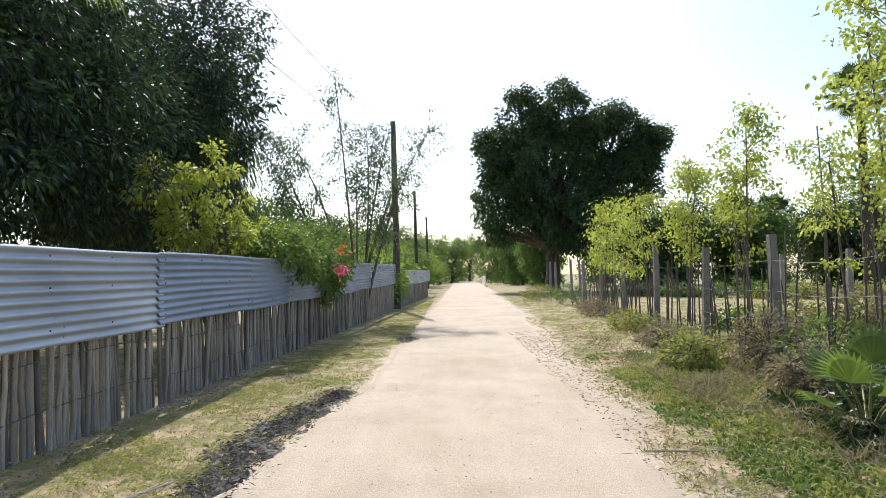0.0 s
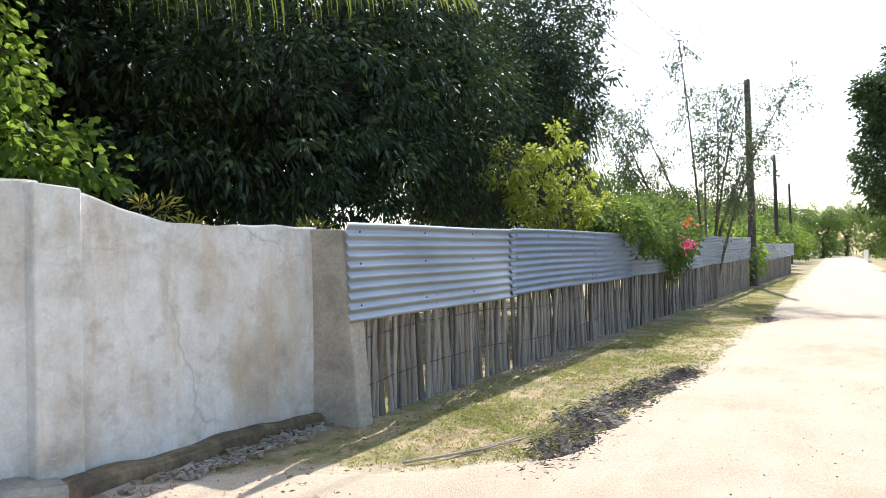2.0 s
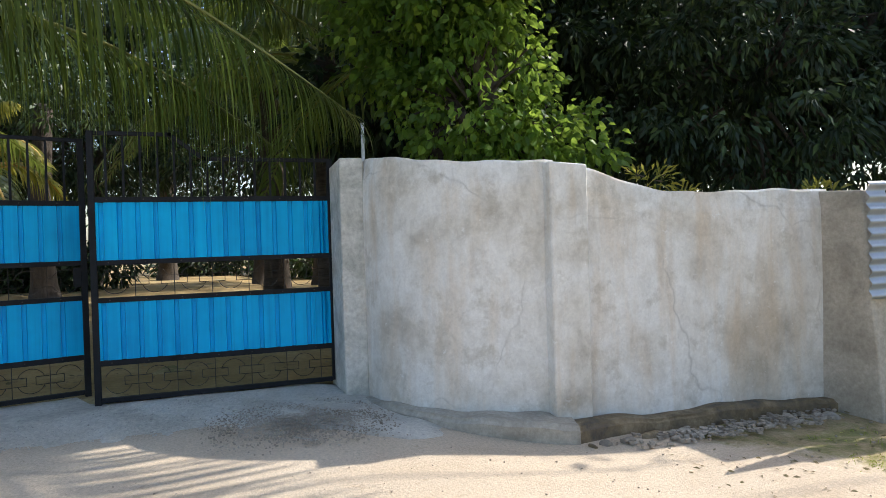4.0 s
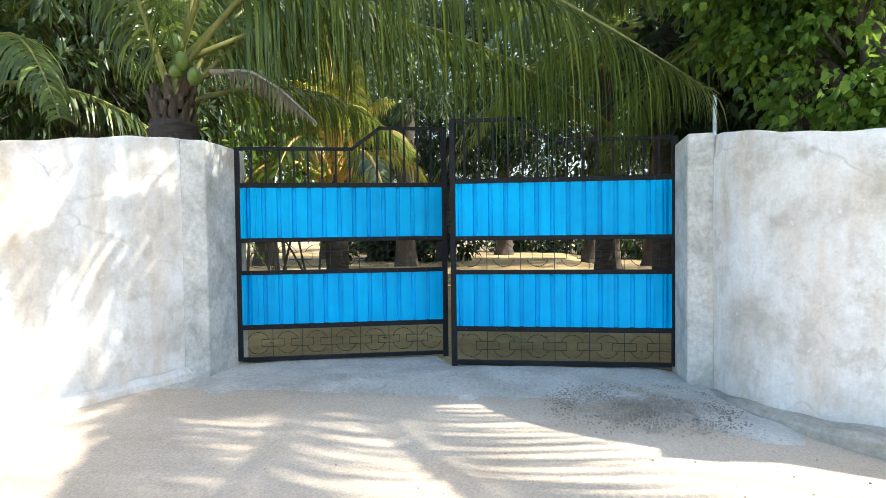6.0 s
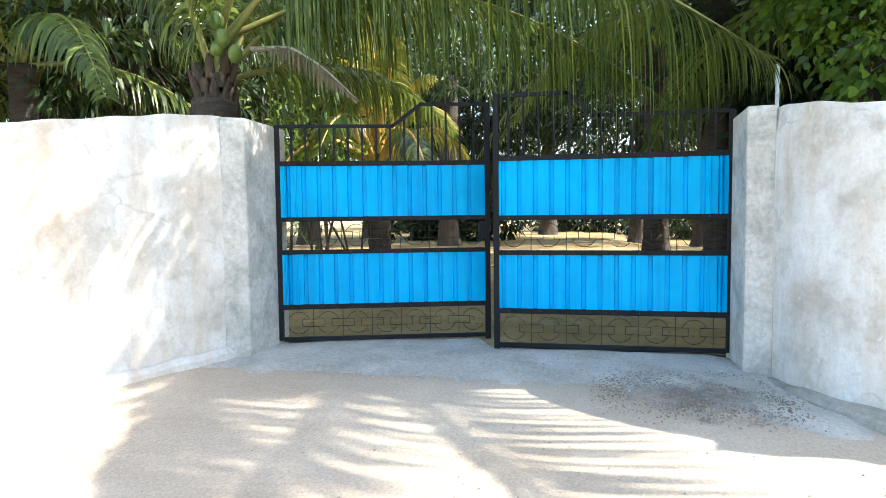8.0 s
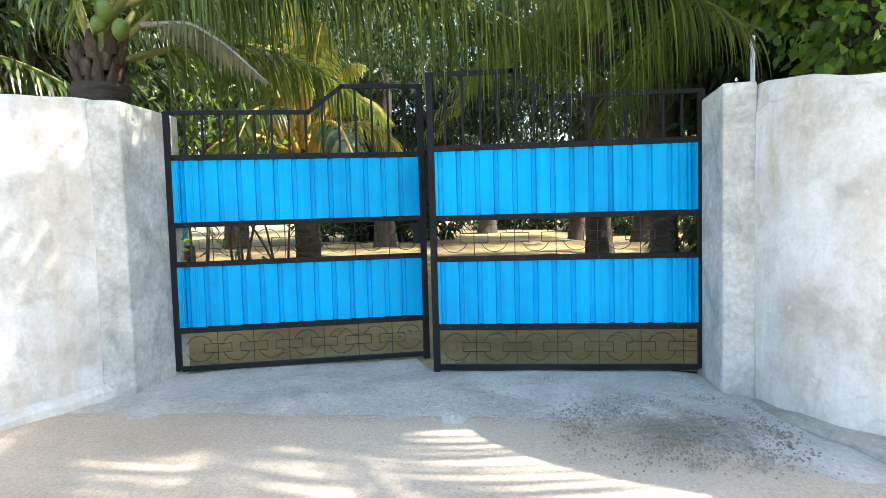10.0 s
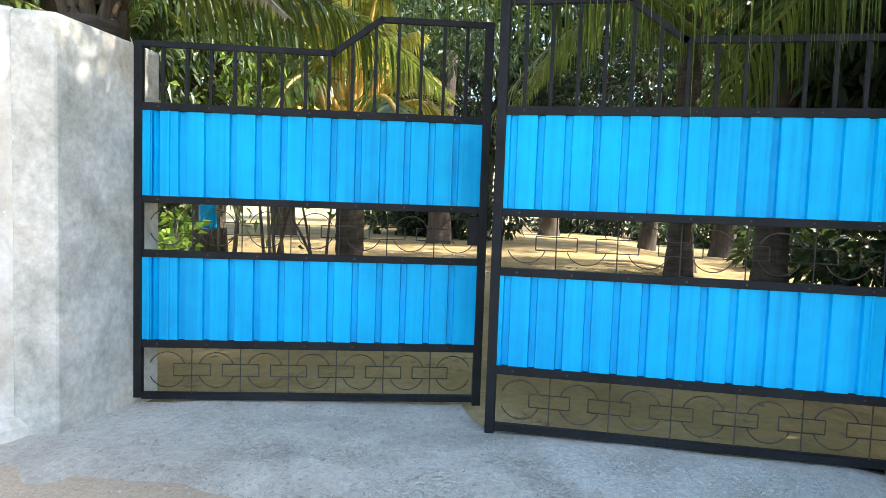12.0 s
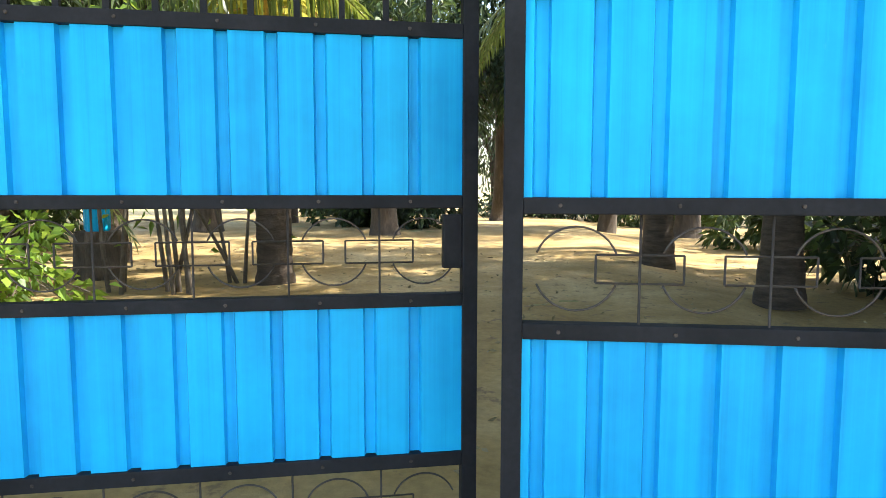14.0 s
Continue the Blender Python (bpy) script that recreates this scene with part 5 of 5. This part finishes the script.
for k in range(30):
    x, y = 5.6 + 17 * ((k * 0.618) % 1.0), 9.0 + 27 * ((k * 0.381 + 0.2) % 1.0)
    h = 0.3 + 0.35 * ((k * 0.73) % 1.0)
    bush("shrub", x, y, [(0, 0, h * 0.8, h * 2.0, h * 1.6, h * 0.8), (h, 0.4, h * 0.6, h * 1.3, h, h * 0.6)], 46, 20, 0.13, 0.06, (L_HEDGE, L_GRASS, L_DRY, L_GREY)[k % 4], ("low green scrub bush in the field", "yellow-green scrub bush in the field", "dry brown scrub bush in the field", "grey-green scrub bush in the field")[k % 4], 0.22, 0.1, "scrub of the field")


def fan_leaf(g, st, base, d, stalk, r, n):
    d = unit(np.array(d, float))
    tip = np.array(base) + d * stalk
    st.add(*tube([base, (np.array(base) + tip) / 2 + np.array((0, 0, 0.03)), tip], [0.014, 0.01, 0.008], 6))
    side = unit(np.cross(d, (0, 0, 1.0)))
    up = np.cross(side, d)
    for k in range(n):
        a = radians(-78 + 156 * k / (n - 1))
        w = d * math.cos(a) + side * math.sin(a)
        c = np.cross(w, up)
        L = r * (0.8 + 0.25 * math.cos(a))
        m1, e = tip + w * L * 0.55 + up * 0.02, tip + w * L - np.array((0, 0, 0.10 * L))
        ww = L * 0.052
        g.add([tip, m1 - c * ww, e, m1 + c * ww], [(0, 1, 2, 3)])


bush("shrub", 3.05, 4.75, [(0, 0, 0.22, 0.35, 0.45, 0.22), (0.1, 0.7, 0.25, 0.4, 0.5, 0.25)], 90, 24, 0.07, 0.035, L_FAR, "dark undergrowth below the fan palm", 0.16, 0.1, "shrubs on the verge")
fan = thing("fan_palm", "young fan palm with stiff split leaves on the verge", "palm", at=(2.82, 5.3, float(gz(2.82, 5.3))))
g, st = Geo(), Geo()
for k, (dx, dy, dz, s, r) in enumerate(((-0.4, -0.2, 1.0, 0.42, 0.26), (0.5, -0.4, 0.9, 0.46, 0.28), (0.1, -0.7, 0.9, 0.38, 0.25), (0.8, 0.3, 0.7, 0.4, 0.26), (-0.3, 0.6, 1.0, 0.44, 0.26), (0.2, 0.1, 1.3, 0.52, 0.28), (-0.9, -0.1, 0.6, 0.36, 0.24), (0.4, 0.8, 0.9, 0.42, 0.26))):
    fan_leaf(g, st, (0.04 * dx, 0.04 * dy, 0.02), (dx, dy, dz), s, r * 1.35, 20)
obj("fan_crown", g, L_FAN, fan)
obj("stalkwork", st.mesh("stalkwork", True), M_RACHIS, fan)
g, st = Geo(), Geo()
for dx, dy, dz in ((-0.9, -0.6, 0.12), (-0.7, -0.9, 0.05), (-1.0, 0.1, 0.1), (0.2, -1.0, 0.1)):
    fan_leaf(g, st, (0.04 * dx, 0.04 * dy, 0.05), (dx, dy, dz + 0.25), 0.28, 0.2, 12)
obj("dead_leaves", g, L_DRY, fan, "dry grey dead fan leaves")


def palmyra(x, y, h):
    th = thing("palmyra_palm", "tall dark palmyra fan palm beyond the field", "palm tree", "palmyra palms", at=(x, y, 0.0))
    palm_trunk(th, (0, 0, -0.1), (0, 0, h), 0.22, 0.17)
    g, st = Geo(), Geo()
    for k in range(34):
        az, el = radians(k * 137.5), radians(80 - k * 3.4)
        fan_leaf(g, st, (0, 0, h - 0.1), (math.cos(az) * math.cos(el), math.sin(az) * math.cos(el), math.sin(el)), 0.9, 0.85, 20)
    obj("fan_crown", g, L_FAR, th)
    obj("stalkwork", st, M_RACHIS, th)


for x, y, h in ((15.8, 22.5, 8.2), (19.0, 31, 9.5), (21.5, 29, 8.5), (20, 42, 4.6), (15.5, 37, 4.2), (24, 38, 6.0)):
    palmyra(x, y, h)

# hedges and far trees
for k, (x, y, s) in enumerate(((-3.6, 30, 1.0), (-4.2, 35, 1.3), (-3.8, 41, 1.2), (-4.4, 48, 1.4), (-3.4, 56, 1.4), (-4.0, 66, 1.6), (-3.0, 78, 1.6), (-2.6, 92, 1.8), (-6.5, 40, 1.6), (-7.5, 52, 1.8))):
    bush("hedge_bush", x, y, [(0, 0, 1.4 * s, 1.2 * s, 2.2 * s, 1.1 * s), (-0.5, 1.5, 2.2 * s, 1.0 * s, 1.6 * s, 0.8 * s), (0.3, -1.5, 1.1 * s, 0.9 * s, 1.5 * s, 0.9 * s)], 190, 22, 0.22, 0.11, L_HEDGE if k % 3 else L_VINE, "bright green roadside hedge bush", 0.36, 0.3, "hedge bushes along the road")
for k, (x, y, s) in enumerate(((11.5, 38, 0.75), (17.2, 40, 0.8), (24, 41, 0.75), (30, 37, 0.7), (36, 42, 0.9), (4, 150, 1.6), (0.0, 128, 1.3), (7.5, 118, 1.3), (-4.5, 112, 1.2), (2.5, 175, 2.0), (-9, 95, 1.4), (8.0, 96, 1.1), (-5.5, 86, 1.0), (-6, 140, 1.7), (12, 145, 1.8), (-14, 120, 1.8), (8.5, 82, 1.0), (9.5, 70, 0.9), (11, 100, 1.3), (14, 62, 1.0), (20, 60, 1.2), (27, 58, 1.1), (34, 56, 1.2), (42, 52, 1.2), (26, 46, 0.8), (50, 46, 1.3), (-12, 60, 1.1), (-13, 42, 1.0), (-16, 30, 1.0))):
    # beyond 75 m the paler hedge leaf puts distance haze into the colour
    tree("distant_tree", (x, y), "distant dark green tree along the road", [(0, 0, 1.3 * s, 2.4 * s, 2.6 * s, 1.3 * s), (0, 0, 3.4 * s, 2.8 * s, 2.8 * s, 2.2 * s), (1.2 * s, 0, 5.0 * s, 2.0 * s, 2.0 * s, 1.6 * s), (-1.4 * s, 0.3, 4.6 * s, 2.0 * s, 2.0 * s, 1.8 * s)], 300, 34, 0.26, 0.13, L_HEDGE if y > 75 or k % 2 else L_FAR, 0.2 * s, 2.0 * s, None, 0.5, "tree", "distant trees", 0.8, 0.4)
# pale boundary fence far along the road
pale = thing("boundary_fence", "pale painted panel fence far along the road", "fence")
for k in range(9):
    bm = bmesh.new()
    box(bm, -0.03, -1.2, 0.0, 0.03, 1.2, 1.3, 0.01)
    o = part("panel", bm, M_PIPE, pale)
    o.matrix_basis = pose(3.6 + 0.035 * k * 2.5, 76 + 2.5 * k, 0.0, 0, 0, -2)


# ---- ground cover ----
def grass(name, mat, label, n, xr, yr, dens, blade, width, hang=0.4):
    x = rng.uniform(*xr, n)
    y = yr[0] + (yr[1] - yr[0]) * rng.uniform(0, 1, n) ** 1.8
    keep = dens(x, y) > rng.uniform(0, 1, n)
    x, y = x[keep], y[keep]
    m = 5
    x, y = np.repeat(x, m) + rng.normal(0, 0.03, len(x) * m), np.repeat(y, m) + rng.normal(0, 0.03, len(y) * m)
    p = np.stack((x, y, gz(x, y) - 0.004), -1)
    w = rng.normal(0, 0.6, (len(p), 3))
    w[:, 2] = np.abs(w[:, 2]) * 0.5 + 0.45
    g = Geo()
    g.add(*leaves(p, w, blade, width, hang))
    return tagged(obj(name, g, mat), label, "grass", kind="stuff")


def left_verge(x, y):
    return (x < road_left(y) - 0.05) * (x > fence_x(y) + 0.12) * smooth(3.2, 4.4, y) * (0.12 + 0.88 * smooth(0.25, 0.75, x - fence_x(y) + 0.12 * wave(x, y, 2.7))) * (0.25 + 0.75 * smooth(-0.3, 0.5, wave(x, y, 1.5)))


def right_verge(x, y):
    return (x > road_right(y) + 0.02) * (0.3 + 0.7 * smooth(-0.3, 0.5, wave(x + 5, y, 1.2))) * np.interp(x, (1.0, 4.5, 8, 12), (1, 1, 0.4, 0.15))


grass("verge_grass", L_GRASS, "short yellow-green grass on the left verge", 34000, (-3.7, -1.4), (3.3, 40), left_verge, 0.05, 0.008)
grass("dry_grass", L_STRAW, "dry straw grass on the left verge", 5000, (-3.7, -1.4), (3.0, 40), lambda x, y: left_verge(x, y) * 0.8, 0.07, 0.008)
grass("field_grass", L_GRASS, "green grass along the field side", 16000, (1.0, 12), (3.6, 45), right_verge, 0.085, 0.012)
grass("field_straw", L_STRAW, "dry straw grass of the field", 12000, (1.0, 16), (3.6, 50), right_verge, 0.12, 0.010)

grass("weeds", L_GRASS, "yellow-green weeds beside the lane", 6500, (1.7, 4.2), (3.2, 9.5), lambda x, y: (x > road_right(y) + 0.35 - 0.1 * (y - 5)) * (0.2 + 0.8 * smooth(-0.2, 0.4, wave(x, y, 2.3))), 0.10, 0.016, 0.3)
grass("dry_weeds", L_DRY, "tangled dry weeds beside the lane", 2000, (2.0, 4.4), (3.6, 13), lambda x, y: 0.2 + 0.8 * smooth(-0.1, 0.5, wave(x + 2, y + 4, 2.0)), 0.24, 0.012, 0.2)

grass("creeping_weeds", L_HEDGE, "green creeping weeds beside the lane", 6500, (1.5, 3.3), (3.3, 11), lambda x, y: smooth(0.25, 0.6, x - road_right(y) + 0.1 * wave(x, y, 3.0)) * smooth(1.9, 1.2, x - road_right(y)) * (0.15 + 0.85 * smooth(-0.2, 0.5, wave(x + 1, y + 2, 1.9))), 0.06, 0.020, 0.2)
grass("undergrowth", L_FAR, "dark leafy undergrowth below the fan palm", 5200, (2.15, 4.6), (3.3, 6.6), lambda x, y: smooth(0.0, 0.5, x - 2.2 - 0.12 * (y - 3.6)), 0.20, 0.045, 0.3)

# gravel on the apron and at the wall foot
def gravel(n, xs, ys, size, mat, label, lift=0.036):
    x, y = rng.triangular(xs[0], sum(xs) / 2, xs[1], n), rng.triangular(ys[0], sum(ys) / 2, ys[1], n)
    c = np.stack((x, y, gz(x, y) + lift), -1)
    s = rng.uniform(0.4, 1.0, (n, 1)) * size
    o8 = np.array([(a, b, d) for d in (-0.5, 0.6) for a, b in ((-1, -0.7), (0.9, -1), (1, 0.8), (-0.8, 1))], float)
    V = c[:, None] + s[:, None] * o8[None] * rng.uniform(0.6, 1.2, (n, 8, 1))
    f6 = np.array([(0, 1, 5, 4), (1, 2, 6, 5), (2, 3, 7, 6), (3, 0, 4, 7), (4, 5, 6, 7), (3, 2, 1, 0)])
    g = Geo()
    g.add(V.reshape(-1, 3), (f6[None] + 8 * np.arange(n)[:, None, None]).reshape(-1, 4))
    tagged(obj("gravel", g, mat), label, "gravel", kind="stuff")


gravel(6500, (-5.8, -4.75), (-2.4, 1.0), 0.007, M_CONC, "loose grey gravel on the concrete apron")
gravel(3000, (-5.3, -4.2), (-0.2, 1.1), 0.007, M_STONE, "dark loose gravel beside the footing")
gravel(260, (-4.15, -3.75), (2.3, 4.3), 0.02, M_STONE, "rubble below the compound wall")
gravel(620, (-3.75, -3.15), (3.4, 13), 0.014, M_STONE, "small stones along the stick fence")

gravel(260, (-2.0, 1.4), (0.5, 14), 0.006, M_STONE, "scattered small stones on the sandy road", 0.022)
gravel(220, (-4.4, -1.9), (-2.4, 3.6), 0.006, M_STONE, "scattered small stones before the gate", 0.024)

# burnt sweepings along the road edge
for k, (x, y, sx, sy) in enumerate(((-2.08, 4.45, 0.18, 0.5), (-2.14, 5.3, 0.20, 0.55), (-2.07, 6.2, 0.19, 0.55), (-1.95, 7.0, 0.17, 0.5), (-1.82, 7.8, 0.15, 0.4), (-1.4, 14.7, 0.22, 0.6))):
    n = 34
    U2, V2 = np.meshgrid(np.linspace(-1, 1, n), np.linspace(-1, 1, n), indexing="ij")
    h = np.maximum(0, 1 - U2 ** 2 - V2 ** 2) * (0.6 + 0.5 * wave(U2 * 3 + k, V2 * 3, 2.2))
    X2, Y2 = x + U2 * sx * (1.6 + 0.2 * np.sin(V2 * 5 + k)), y + V2 * sy * 1.2
    Z2 = gz(X2, Y2) - 0.012 + 0.045 * h + 0.014 * rng.normal(0, 0.6, X2.shape) * (h > 0.05)
    tagged(obj("burnt_patch", sheet(X2, Y2, Z2).mesh("burnt_patch", False), M_ASH), "blackened heap of burnt sweepings on the verge", "burnt heap", "burnt sweepings")
    p = np.stack((x + rng.normal(0, sx * 0.72, 620), y + rng.normal(0, sy * 0.6, 620)), -1)
    p = np.concatenate((p, gz(p[:, 0], p[:, 1])[:, None] + rng.uniform(0.01, 0.06, (620, 1))), 1)
    g = Geo()
    w = rng.normal(size=(620, 3)) * np.array((1, 1, 0.3))
    g.add(*leaves(p, w, 0.055, 0.008, 0.05))
    tagged(obj("burnt_litter", g, M_ASH), "charred twigs and leaf litter", "litter", kind="stuff")

# fallen leaves and twigs on the ground
def litter(name, mat, label, n, xs, ys, ll, lw):
    x, y = rng.uniform(*xs, n), rng.uniform(*ys, n)
    p = np.stack((x, y, gz(x, y) + 0.022), -1)
    w = rng.normal(size=(n, 3)) * np.array((1, 1, 0.12))
    g = Geo()
    g.add(*leaves(p, w, ll, lw, 0.0))
    tagged(obj(name, g, mat), label, "litter", kind="stuff")


litter("leaf_litter", L_DRY, "dry fallen leaves along the field verge", 5200, (0.9, 2.6), (3.5, 16), 0.035, 0.013)
litter("twig_litter", M_DRYWOOD, "dry broken twigs along the field verge", 700, (0.9, 2.8), (3.5, 12), 0.12, 0.005)
litter("leaf_litter", L_DRY, "dry fallen leaves below the wall", 420, (-4.3, -2.9), (2.4, 8.5), 0.04, 0.016)
litter("leaf_litter", L_DRY, "a few fallen leaves on the sandy road", 60, (-4.6, 1.2), (-2.5, 14), 0.018, 0.008)
litter("leaf_litter", L_DRY, "dry fallen leaves in the sandy yard", 1600, (-16, -6.6), (-8, 5), 0.06, 0.025)
for pts in ([(-2.9, 3.65, 0), (-2.55, 4.1, 0), (-2.3, 4.75, 0)], [(1.0, 5.1, 0), (1.4, 5.0, 0), (1.65, 5.05, 0)], [(-2.7, 3.9, 0), (-2.5, 4.3, 0), (-2.42, 4.6, 0)]):
    q = np.array(pts)
    q[:, 2] = gz(q[:, 0], q[:, 1]) + 0.022
    g = Geo()
    g.add(*tube(q, [0.010, 0.008, 0.004], 6))
    tagged(obj("fallen_stick", g, M_DRYWOOD), "dry fallen stick lying on the verge", "stick", "fallen sticks")
